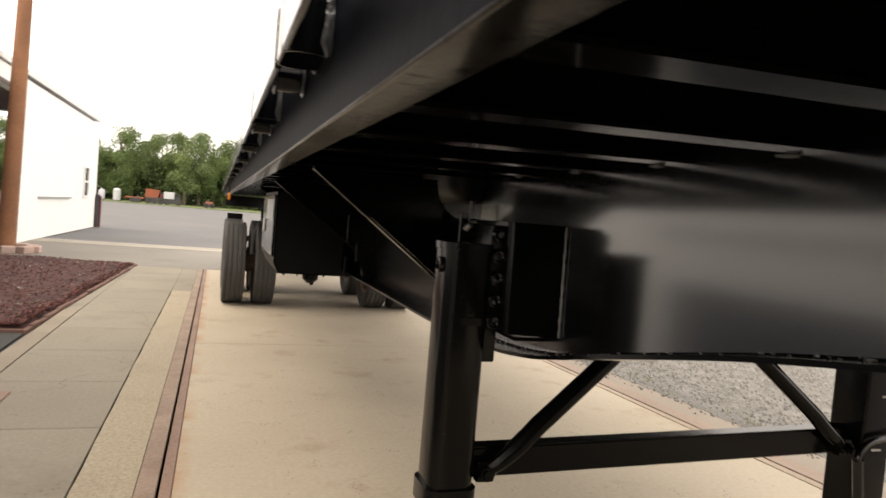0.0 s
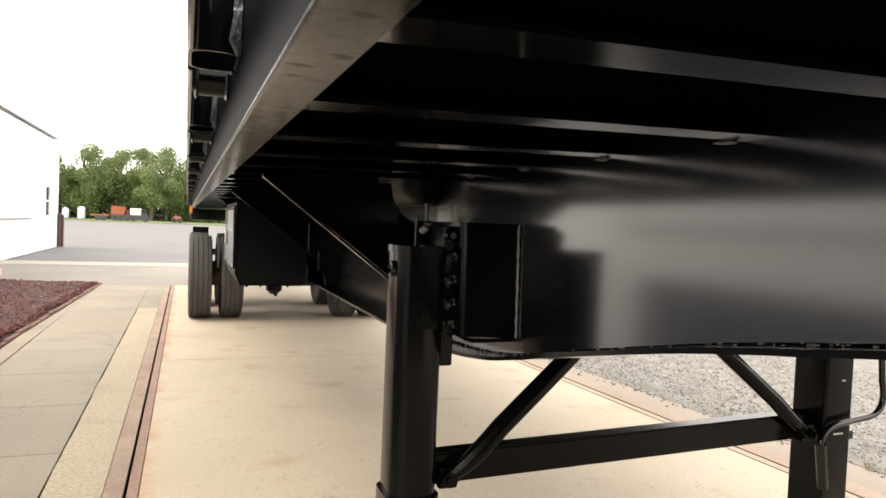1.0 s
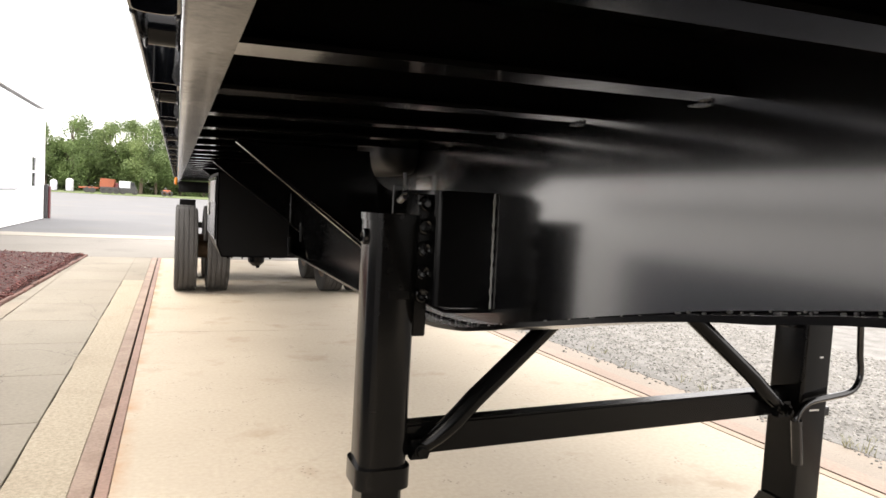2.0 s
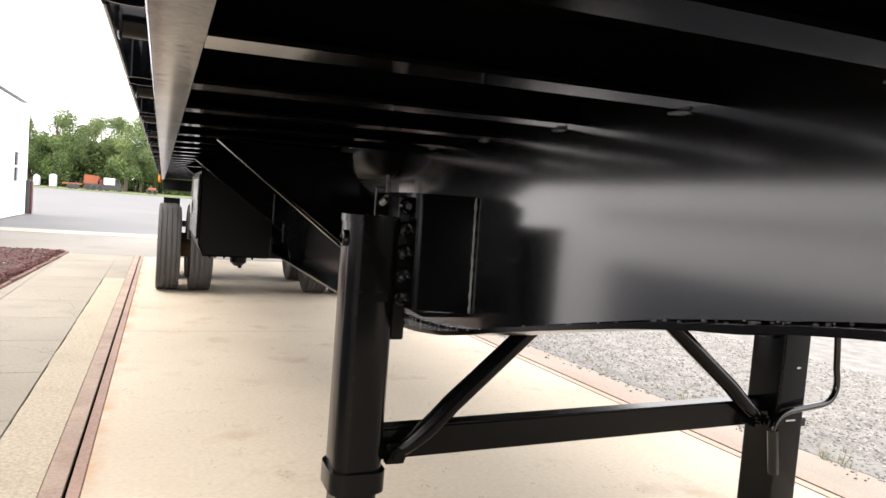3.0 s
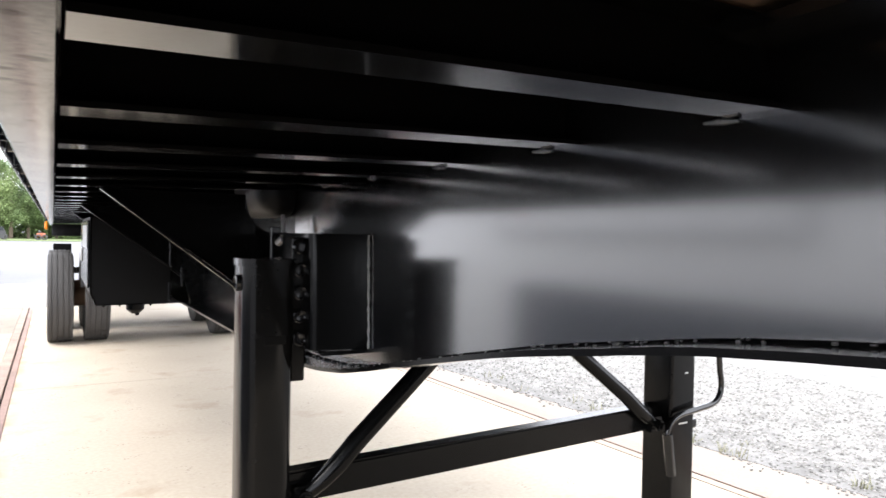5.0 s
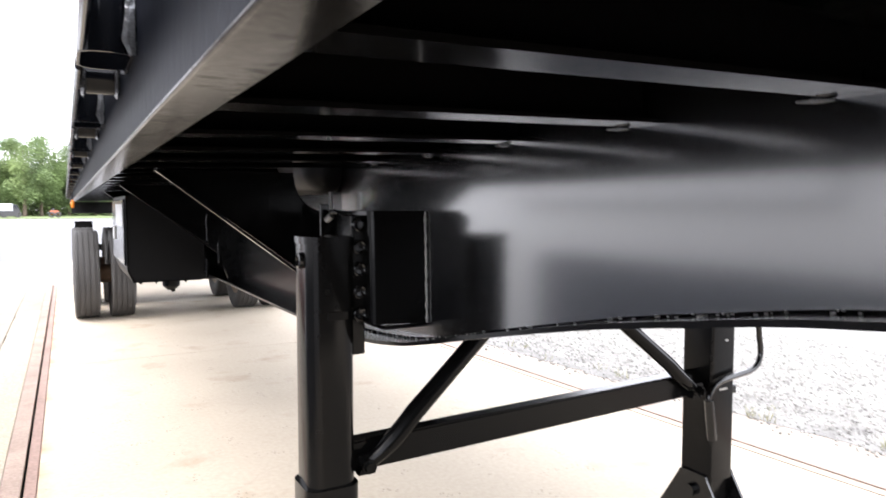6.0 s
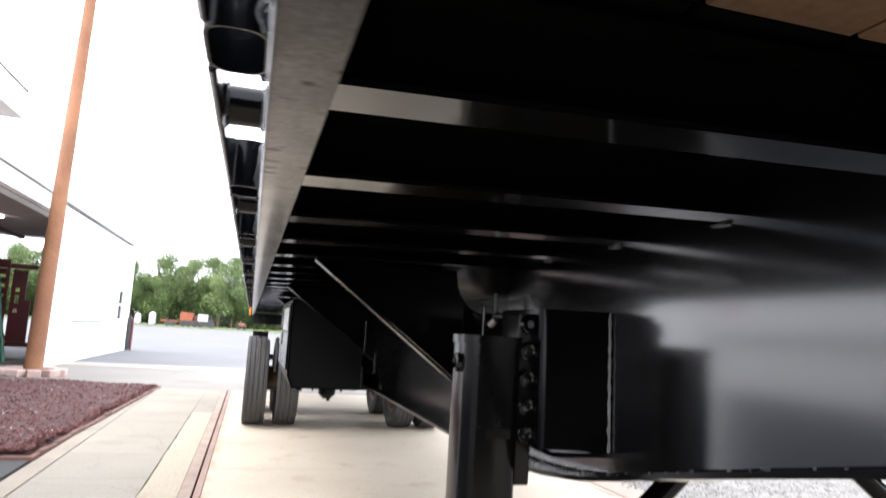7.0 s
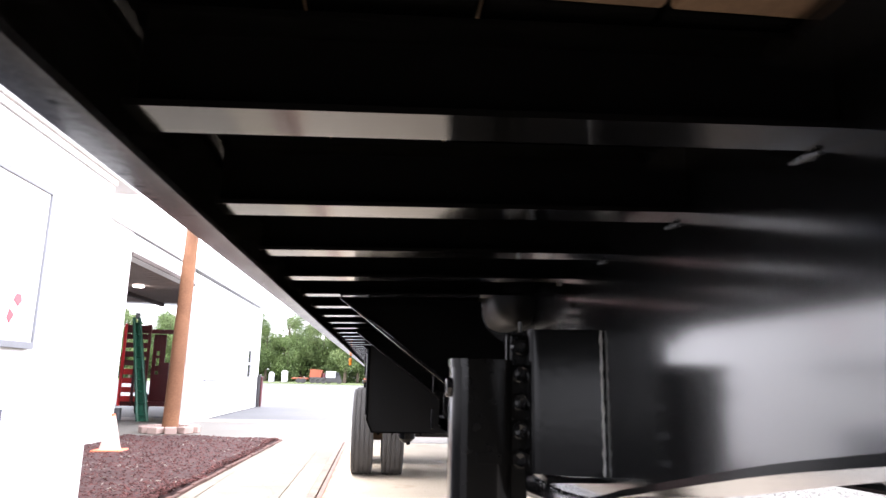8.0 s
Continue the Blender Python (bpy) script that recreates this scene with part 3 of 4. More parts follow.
POCKET0, POCKET_STEP = -3.214, 0.615
for s in (-1, 1):
    for k in range(23):
        y = POCKET0 + POCKET_STEP * k
        x0, x1 = sorted((X(s, 1.1715), X(s, 1.2232)))
        pk = part("stake_pocket", hollow(x0, x1, y - 0.049, y + 0.049, 1.340, 1.418, 0.0035, 0.020), M_POCKET, trailer, smooth=True)
        for dy in (-0.051, 0.051):
            part("weld_bead", T([(X(s, 1.174), y + dy, 1.338), (X(s, 1.177), y + dy, 1.352), (X(s, 1.1755), y + dy * 1.02, 1.375), (X(s, 1.175), y + dy, 1.41)], [0.004, 0.008, 0.006, 0.005], 7), M_DARKWELD, pk, smooth=True)
        ys = y + 0.194
        sp = part("spool", T([(X(s, 1.1710), ys, 1.356), (X(s, 1.2152), ys, 1.356)], 0.0215, 24), M_POCKET, trailer, smooth=True)
        for xx in (1.1740, 1.2125):
            part("weld_ring", lathe(bmesh.new(), [(-0.003, 0.0216), (0.0, 0.0265), (0.003, 0.0216)], (X(s, xx), ys, 1.356), "x", 18), M_DARKWELD, sp, smooth=True)
        x0, x1 = sorted((X(s, 1.2155), X(s, 1.2240)))
        part("rub_rail", B(x0, x1, y + 0.0495, y + POCKET_STEP - 0.0495, 1.338, 1.412, bevel=0.003), M_POCKET, trailer)

for s in (-1, 1):
    # the web with its swept gooseneck, flanges above and below
    low = [(-3.3, 1.101), (-1.65, 1.100), (-1.5, 1.096), (-1.35, 1.088), (-1.21, 1.075), (-1.10, 1.063), (-0.98, 1.0435), (-0.80, 1.0125), (-0.62, 0.9745), (-0.43, 0.9325), (-0.31, 0.9035), (-0.17, 0.8735), (-0.01, 0.851), (0.15, 0.838), (0.4, 0.829), (0.8, 0.826), (6.0, 0.826), (6.3, 0.845), (6.6, 0.90), (10.8, 0.90)]
    fine_low = []
    for (ya, za), (yb, zb) in zip(low, low[1:]):
        n = 4 if yb - ya < 0.3 else 1
        fine_low += [(ya + (yb - ya) * i / n, za + (zb - za) * i / n) for i in range(n)]
    fine_low.append(low[-1])
    sm = [fine_low[0]] + [(y, (fine_low[i][1] + fine_low[i + 1][1] + fine_low[i + 2][1]) / 3) for i, (y, z) in enumerate(fine_low[1:-1])] + [fine_low[-1]]
    web = bmesh.new()
    front_run = [(y, z + 0.0085) for y, z in sm if y <= 0.41]
    rear_run = front_run[-1:] + [(y, z + 0.0085) for y, z in sm if y > 0.41]
    prism(web, front_run + [(front_run[-1][0], 1.375), (-3.3, 1.375)], "x", X(s, 0.497), X(s, 0.503))
    beam = part("main_beam", web, M_WEB, trailer)
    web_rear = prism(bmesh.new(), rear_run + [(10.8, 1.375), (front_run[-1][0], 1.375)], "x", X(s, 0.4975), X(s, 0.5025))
    part("rear_web", web_rear, M_REARWEB, beam, "duller black rear web")
    fl = bmesh.new()
    rows = [[fl.verts.new((X(s, 0.5) + dx, y, z + dz)) for dx, dz in ((-0.076, 0), (0.076, 0), (0.076, 0.009), (-0.076, 0.009))] for y, z in sm]
    for a, b in zip(rows, rows[1:]):
        for k in range(4):
            fl.faces.new((a[k], a[(k + 1) % 4], b[(k + 1) % 4], b[k]))
    fl.faces.new(rows[0]), fl.faces.new(rows[-1][::-1])
    flange = part("bottom_flange", fl, M_LEG, beam)
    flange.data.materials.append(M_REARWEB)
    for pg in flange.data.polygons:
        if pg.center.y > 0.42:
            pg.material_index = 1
    part("top_flange", B(X(s, 0.5) - 0.07, X(s, 0.5) + 0.07, -3.3, 10.8, 1.376, 1.388), M_BLACK, beam)
    # the bead where the web meets its lower flange, with small bright-coloured bits as its glints
    run = [(y, z) for y, z in sm if -1.6 < y < 0.5]
    part("weld_bead", tube(bmesh.new(), [(X(s, 0.5050), y, z + 0.0105) for y, z in run], 0.0032, 6), M_BLACK, beam)
    rws = random.Random(40 + s)
    for i in range(80 if s < 0 else 20):
        k = rws.randrange(len(run) - 1)
        (ya, za), (yb, zb) = run[k], run[k + 1]
        f0, f1 = rws.uniform(0, 0.9), rws.uniform(0.03, 0.22)
        p0 = (X(s, 0.5085 + rws.uniform(0, 0.004)), ya + (yb - ya) * f0, za + (zb - za) * f0 + rws.uniform(0.010, 0.0135))
        p1 = (p0[0] - s * 0.0005, ya + (yb - ya) * (f0 + f1), za + (zb - za) * (f0 + f1) + p0[2] - (za + (zb - za) * f0))
        part("weld_glint", T([p0, p1], rws.uniform(0.0008, 0.0021), 6), M_WELD, beam, "small bright spot for a glint along the weld")
    # short beads where the crossmembers pass through the web
    for k in range(-4, 12):
        y = XM0 + XM_STEP * k
        part("weld_bead", T([(X(s, 0.505), y + 0.024, 1.306), (X(s, 0.5055), y + 0.043, 1.308), (X(s, 0.505), y + 0.068, 1.309)], [0.002, 0.0045, 0.002], 6), M_DARKWELD, beam)

# deck boards lie on the crossmembers, black but for the front ones; there the first two are black too
for i in range(14):
    x0 = -1.146 + 0.1560 * i
    part("deck_board", B(x0, x0 + 0.150, -0.856, Y_REAR - 0.02, 1.401, 1.422, bevel=0.003), M_UNDER, trailer)
    part("deck_board", B(x0, x0 + 0.150, Y_FRONT + 0.02, -0.861, 1.401, 1.422, bevel=0.003), M_BAREWOOD if i > 1 else M_UNDER, trailer, "bare brown wooden deck board" if i > 1 else "")

# extra unseen layer, staggered so no daylight leaks between the deck boards
for i in range(14):
    x0 = -1.148 + 0.1560 * i - 0.076 * (i > 0)
    part("deck_plank", B(x0, min(x0 + 0.1545, 1.036), Y_FRONT + 0.02, Y_REAR - 0.02, 1.4225, 1.440, bevel=0.002), M_WOOD, trailer, "unseen brown plank added over the gaps in the deck")
# outriggers: triangular plates with a flange along the slope
for s in (-1, 1):
    for y in (0.43, 1.80, 3.19):
        if y < 1:
            outline = [(1.018, 1.293), (0.643, 1.293)] + [(0.539 + 0.104 * math.cos(a), 1.278 - 0.104 * math.sin(a)) for a in (radians(10.8 * i) for i in range(11))] + [(0.504, 1.176), (0.504, 0.842), (0.560, 0.842), (0.595, 0.979)]
        else:
            outline = [(1.018, 1.293), (0.504, 1.293), (0.504, 0.842), (0.560, 0.842), (0.595, 0.979)]
        plate = part("outrigger", prism(bmesh.new(), [(X(s, x), z) for x, z in outline], "y", y, y + 0.008), M_SATIN, trailer)
        fl_o = bmesh.new()
        a, b = Vector((X(s, 1.020), y - 0.012, 1.295)), Vector((X(s, 0.590), y - 0.012, 0.967))
        d = (b - a).normalized()
        nrm = Vector((d.z, 0, -d.x)) * (1 if s < 0 else -1)
        vs = [fl_o.verts.new(q + Vector((0, oy, 0)) + nrm * on) for q in (a, b) for oy, on in ((0, 0), (0.032, 0), (0.032, 0.006), (0, 0.006))]
        for q in ((0, 1, 2, 3), (7, 6, 5, 4), (0, 4, 5, 1), (1, 5, 6, 2), (2, 6, 7, 3), (3, 7, 4, 0)):
            fl_o.faces.new([vs[k] for k in q])
        part("edge_flange", fl_o, M_RAIL, plate)
        if y < 1:
            part("cut_edge", tube(bmesh.new(), [(X(s, 0.539 + 0.104 * math.cos(a)), y - 0.001, 1.278 - 0.104 * math.sin(a)) for a in (radians(8 * i) for i in range(14))], 0.0022, 6), M_RAIL, plate)
        for k in range(3 if y < 1 else 0):
            part("bolt", T([(X(s, 0.84 - 0.07 * k), y, 1.255), (X(s, 0.84 - 0.07 * k), y - 0.006, 1.255)], 0.006, 6), M_BLACK, plate)
for x0, z0, z1 in ((-0.655, 1.02, 1.16), (-0.605, 0.93, 1.02), (-0.66, 0.86, 0.95)):
    part("hose_clip", B(x0 - 0.006, x0 + 0.006, 1.772, 1.784, z0, z1, bevel=0.002), M_BLACK, trailer)


# landing gear
def landing_leg(s):
    cx, cy = X(s, 0.717), -0.045
    leg = part("landing_leg", prism(bmesh.new(), rounded(cx, cy, 0.056, 0.060, 0.030 if s < 0 else 0.012), "z", 0.50 if s < 0 else 0.30, 1.118), M_LEG, trailer, "black square landing-gear leg with rounded corners", smooth=True)
    part("cap", prism(bmesh.new(), rounded(cx, cy, 0.059, 0.063, 0.031), "z", 1.108, 1.124), M_LEG, leg, smooth=True)
    if s < 0:
        part("collar", prism(bmesh.new(), rounded(cx, cy, 0.064, 0.068, 0.032), "z", 0.500, 0.548), M_LEG, leg, smooth=True)
    part("inner_tube", B(cx - 0.047, cx + 0.047, cy - 0.050, cy + 0.050, 0.195, 0.51, bevel=0.01), M_LEG, leg)
    # the sand shoe hangs clear of the ground: two flared cheeks over a pan with rolled ends
    foot = part("foot", B(cx - 0.075, cx + 0.075, cy - 0.135, cy + 0.135, 0.155, 0.164, bevel=0.003), M_BLACK, leg, "black plate-steel sand shoe, wound up off the ground")
    for sx in (-1, 1):
        x0, x1 = sorted((cx + sx * 0.0575, cx + sx * 0.0665))
        cheek = [(cy - 0.142, 0.1645), (cy + 0.142, 0.1645)] + [(cy + 0.055 - 0.012 * (1 - math.cos(a)), 0.308 + 0.012 * math.sin(a)) for a in (radians(22.5 * k) for k in range(5))]
        cheek += [(2 * cy - y, z) for y, z in cheek[:1:-1]]
        part("cheek", prism(bmesh.new(), cheek, "x", x0, x1), M_BLACK, foot)
    for sy in (-1, 1):
        part("rolled_end", T([(cx - 0.075, cy + sy * 0.141, 0.163), (cx + 0.075, cy + sy * 0.141, 0.163)], 0.0085, 10), M_BLACK, foot, smooth=True)
    part("pivot_bolt", T([(cx - 0.084, cy, 0.262), (cx + 0.084, cy, 0.262)], 0.020, 12), M_BLACK, leg)
    for z in (1.075, 0.985):
        part("bolt", T([(cx + 0.010, cy - 0.060, z - 0.02), (cx + 0.010, cy - 0.064, z - 0.02)], 0.005, 8), M_LEG, leg)
    part("oil_plug", lathe(bmesh.new(), [(-0.002, 0.018), (0.010, 0.018), (0.012, 0.012), (0.005, 0.010), (0.005, 0.001)], (cx + s * 0.0555, cy - 0.012, 1.07), "x", 16) if s > 0 else lathe(bmesh.new(), [(0.002, 0.018), (-0.010, 0.018), (-0.012, 0.012), (-0.005, 0.010), (-0.005, 0.001)], (cx + s * 0.0555, cy - 0.012, 1.07), "x", 16), M_BLACK, leg)
    # a pressed rectangular boss on the front
    part("boss", B(cx - 0.014, cx + 0.036, cy - 0.0612, cy - 0.0585, 0.935, 0.955, bevel=0.001), M_LEG, leg)
    # mounting wing: an upright plate with a row of dished bolt seats
    x0, x1 = sorted((X(s, 0.662), X(s, 0.629)))
    wing = part("mounting_wing", B(x0, x1, -0.078, -0.069, 0.845, 1.172, bevel=0.003), M_LEG, leg)
    x0, x1 = sorted((X(s, 0.637), X(s, 0.6285)))
    part("wing_return", B(x0, x1, -0.068, 0.05, 0.845, 1.172, bevel=0.003), M_LEG, wing)
    for k in range(5):
        z = 0.942 + 0.052 * k
        part("bolt_seat", lathe(bmesh.new(), [(-0.001, 0.019), (-0.006, 0.017), (-0.008, 0.014), (-0.004, 0.010), (-0.003, 0.001)], (X(s, 0.6435), -0.078, z), "y", 18), M_BLACK, wing, smooth=True)
        if k == 4:
            part("bolt", T([(X(s, 0.6435), -0.079, z), (X(s, 0.6435), -0.090, z)], 0.0075, 6), M_BLACK, wing)
    x0, x1 = sorted((cx - s * 0.050, X(s, 0.660)))
    part("mounting_block", B(x0, x1, cy - 0.02, cy + 0.045, 0.88, 1.10, bevel=0.004), M_LEG, leg)
    return leg


LEGS = {s: landing_leg(s) for s in (-1, 1)}
for s in (-1, 1):
    # bent frame bracket welded on the web
    ang = bmesh.new()
    out = [(X(s, 0.631), 0.10), (X(s, 0.631), -0.092)] + [(X(s, 0.631 - 0.018 * (1 - math.cos(a))), -0.092 - 0.018 * math.sin(a)) for a in (radians(18 * i) for i in range(1, 6))] + [(X(s, 0.5035), -0.149)]
    inn = [(x - s * 0.008, y + (0.008 if i > 1 else 0.0)) for i, (x, y) in enumerate(out)]
    inn[-1] = (X(s, 0.5035), -0.140)
    prism(ang, out + inn[::-1], "z", 0.920, 1.182)
    for v in ang.verts:
        if v.co.y < -0.08:
            v.co.y -= 0.009 * (1.182 - v.co.z) / 0.262
    brk = part("leg_bracket", ang, M_SATIN, trailer, "bent black steel bracket", smooth=True)
    bead = [(X(s, 0.5070 + 0.0005 * math.sin(i * 2.1)), -0.160 + 0.009 * i / 26 - 0.0005 * math.sin(i * 1.3), 0.922 + 0.258 * i / 26) for i in range(27)]
    part("weld_bead", tube(bmesh.new(), bead, [0.0030 + 0.0013 * math.sin(i * 2.7) * math.sin(i * 1.1 + 0.4) for i in range(27)], 8), M_WELD, brk, "bright bare weld bead")
    part("bracket_flange", B(min(X(s, 0.503), X(s, 0.60)), max(X(s, 0.503), X(s, 0.60)), -0.118, 0.09, 0.905, 0.915), M_BLACK, brk)

tie = bmesh.new()
tv = [tie.verts.new((x, y, z + dz)) for x, dz in ((-0.668, 0.0), (0.560, 0.026)) for y in (-0.062, -0.012) for z in (0.557, 0.632)]
for q in ((0, 1, 3, 2), (4, 6, 7, 5), (0, 4, 5, 1), (2, 3, 7, 6), (0, 2, 6, 4), (1, 5, 7, 3)):
    tie.faces.new([tv[i] for i in q])
bmesh.ops.bevel(tie, geom=tie.edges[:], offset=0.005, segments=2, affect="EDGES")
part("cross_tube", tie, M_STRUT, trailer)
part("frame_tie", B(-0.42, 0.32, -0.10, -0.03, 0.95, 1.02, bevel=0.004), M_CAN, trailer)
for s, e0, e1, e2, rad in ((-1, (-0.612, 0.592), (-0.560, 0.637), (-0.19, 0.972), 0.0235), (1, (0.492, 0.618), (0.447, 0.655), (0.03, 0.967), 0.0215)):
    ends = [(e[0], -0.086, e[1]) for e in (e0, e1, e2)]
    low = (e0[0] - (e1[0] - e0[0]) * 0.35, -0.078, e0[1] - 0.012)
    mid = Vector(ends[1]).lerp(Vector(ends[2]), 0.16)
    strut = part("diagonal_strut", tube(bmesh.new(), [low] + arc(ends[0], (ends[1][0], -0.086, e1[1] - 0.012), mid, 5) + [ends[2]], [rad * 0.62, rad * 0.72, rad * 0.85, rad * 0.95] + [rad] * 4, 16), M_STRUT, trailer, smooth=True)
    part("pinched_end", prism(bmesh.new(), [(low[0] - 0.020 + 0.004 * k * (k < 3), low[2] - 0.024 + 0.012 * k) for k in range(5)] + [(low[0] + 0.026, low[2] + 0.022), (low[0] + 0.030, low[2]), (low[0] + 0.022, low[2] - 0.024)], "y", -0.086, -0.0625), M_STRUT, strut)
    part("bolt", T([(low[0], -0.086, low[2]), (low[0], -0.112, low[2])], 0.0125, 6), M_STRUT, strut)
    part("washer", T([(low[0], -0.086, low[2]), (low[0], -0.104, low[2])], 0.0175, 16), M_STRUT, strut, smooth=True)
CY = -0.128
crank_pts = [(0.728, CY, 0.99), (0.752, CY, 0.76)] + arc((0.752, CY, 0.76), (0.784, CY, 0.664), (0.700, CY, 0.653), 7) + [(0.590, CY, 0.642)] + arc((0.590, CY, 0.642), (0.516, CY, 0.635), (0.510, CY, 0.580), 7) + [(0.514, CY, 0.565)]
crank = part("crank_handle", tube(bmesh.new(), crank_pts, 0.0095, 10), M_BLACK, trailer, "folded black crank handle", smooth=True)
part("grip", T([(0.513, CY, 0.585), (0.533, CY, 0.455)], 0.015, 12), M_BLACK, crank)
part("crank_shaft", T([(0.728, CY, 0.985), (0.60, CY + 0.03, 1.0)], 0.0095, 10), M_BLACK, crank)
part("crank_hook", B(0.660, 0.682, -0.10, -0.06, 0.578, 0.606, bevel=0.003), M_BLACK, crank)
# the lower bar takes the place of small illegible bright lettering
part("leg_mark", B(0.590, 0.628, -0.1065, -0.1055, 0.600, 0.605), M_BRUSHED, LEGS[1], "small bright mark")
part("leg_mark", B(0.612, 0.627, -0.1065, -0.1055, 0.759, 0.764), M_BRUSHED, LEGS[1], "small bright mark")
# air tank hung beside the beam behind the leg
TX, TZ = -0.533, 1.312
tank = part("air_tank", lathe(bmesh.new(), [(0.392, 0.001), (0.394, 0.026), (0.402, 0.048), (0.416, 0.064), (0.434, 0.075), (0.456, 0.081), (0.70, 0.082), (0.73, 0.06), (0.732, 0.001)], (TX, 0, TZ), "y", 40), M_CAN, trailer, "short round black air canister", smooth=True)
part("hanger_strap", B(-0.593, -0.565, 0.34, 0.352, 1.09, 1.20, bevel=0.003), M_BLACK, tank)
part("drain_valve", T([(-0.549, 0.375, 1.236), (-0.549, 0.365, 1.186)], 0.0055, 8), M_BRUSHED, tank)
part("fitting", T([(-0.575, 0.335, 1.153), (-0.566, 0.318, 1.167)], 0.010, 8), M_BRUSHED, tank, "bright hose fitting")
part("air_line", tube(bmesh.new(), [(-0.572, 0.31, 1.176)] + arc((-0.564, 0.30, 1.178), (-0.528, 0.29, 1.176), (-0.524, 0.28, 1.12), 8) + [(-0.526, 0.27, 1.08)], 0.0075, 10), M_BLACK, tank, smooth=True)
# tool box under the deck
box_outline = [(-0.965, 1.252), (-0.965, 0.862), (-0.937, 0.800), (-0.510, 0.800), (-0.510, 0.822), (-0.582, 0.84), (-0.582, 1.252)]
tb = part("tool_box", prism(bmesh.new(), box_outline, "y", 2.30, 3.27), M_CAN, trailer, "black steel tool box hung under the deck")
part("front_rim", prism(bmesh.new(), [(-0.966, 1.252), (-0.966, 0.861), (-0.938, 0.798), (-0.60, 0.798), (-0.60, 0.804), (-0.934, 0.804), (-0.959, 0.865), (-0.959, 1.252)], "y", 2.291, 2.2995), M_SATIN, tb)
part("door", B(-0.976, -0.966, 2.34, 3.23, 0.885, 1.235, bevel=0.004), M_RAIL, tb)
part("plate", B(-0.979, -0.9765, 2.36, 2.86, 1.09, 1.21), M_SILVER, tb, "bright aluminium plate")
part("latch", B(-0.986, -0.976, 2.95, 3.05, 1.0, 1.08, bevel=0.004), M_BRUSHED, tb)
part("lower_pan", B(-0.509, -0.42, 2.30, 3.27, 0.80, 0.822, bevel=0.003), M_CAN, tb)
for k, w in enumerate((0.02, 0.012, 0.03, 0.015)):
    part("dirt_clod", lathe(bmesh.new(), [(0.0, 0.001), (0.004, w * 0.35), (0.014, w * 0.5), (0.018, 0.001)], (-0.90 + 0.075 * k, 2.33, 0.785), "z", 7), M_UNDER, tb)
# suspension: hangers, springs and axles between the wheels
knob = part("drain_boss", lathe(bmesh.new(), [(0.0, 0.001), (0.0, 0.020), (0.011, 0.032), (0.022, 0.044), (0.050, 0.046), (0.054, 0.001)], (-0.748, 2.345, 0.747), "z", 20), M_SATIN, trailer, smooth=True)
part("drain_plug", T([(-0.741, 2.335, 0.748), (-0.738, 2.333, 0.737)], 0.010, 8), M_SATIN, knob)
for s in (-1, 1):
    for y in (6.0, 7.33, 8.65):
        part("spring_hanger", prism(bmesh.new(), [(y - 0.16, 0.90), (y + 0.16, 0.90), (y + 0.07, 0.56), (y - 0.07, 0.56)], "x", X(s, 0.46), X(s, 0.54)), M_BLACK, trailer)
    for y in (6.70, 7.95):
        part("leaf_spring", prism(bmesh.new(), [(y - 0.55, 0.66), (y - 0.25, 0.60), (y + 0.25, 0.60), (y + 0.55, 0.66), (y + 0.55, 0.69), (y + 0.25, 0.645), (y - 0.25, 0.645), (y - 0.55, 0.69)], "x", X(s, 0.46), X(s, 0.54)), M_BLACK, trailer)


def dual_wheel(s, y):
    wheel = part("dual_wheel", T([(X(s, 0.54), y, 0.474), (X(s, 1.12), y, 0.474)], 0.10, 20), M_RIM, trailer)
    for x in (X(s, 1.057), X(s, 0.716)):
        w, R = 0.121, 0.474
        prof = [(-w * 0.72, 0.30), (-w * 0.98, 0.35), (-w, 0.40), (-w * 0.985, R - 0.042), (-w * 0.95, R - 0.018)]
        for i in range(5):
            u = -w * 0.86 + i * w * 0.43
            prof += [(u - 0.016 + (0.0 if i else 0.010), R - (0.0 if i else 0.004)), (u + 0.018, R), (u + 0.020, R - 0.008), (u + 0.0335, R - 0.008)] if i < 4 else [(u - 0.016, R), (u + 0.006, R - 0.004)]
        prof += [(w * 0.95, R - 0.018), (w * 0.985, R - 0.042), (w, 0.40), (w * 0.98, 0.35), (w * 0.72, 0.30)]
        part("tyre", lathe(bmesh.new(), prof, (x, y, R), "x", 44), M_RUBBER, wheel, "worn black ribbed truck tyre", smooth=True)
        part("rim", lathe(bmesh.new(), [(-0.10, 0.302), (-0.08, 0.26), (0.0, 0.25), (0.08, 0.26), (0.10, 0.302), (0.085, 0.302), (0.0, 0.285), (-0.085, 0.302)], (x, y, R), "x", 32), M_RIM, wheel, "rust-brown steel rim")
        part("wheel_disc", T([(x + s * 0.02, y, R), (x + s * 0.035, y, R)], 0.255, 32), M_RIM, wheel)


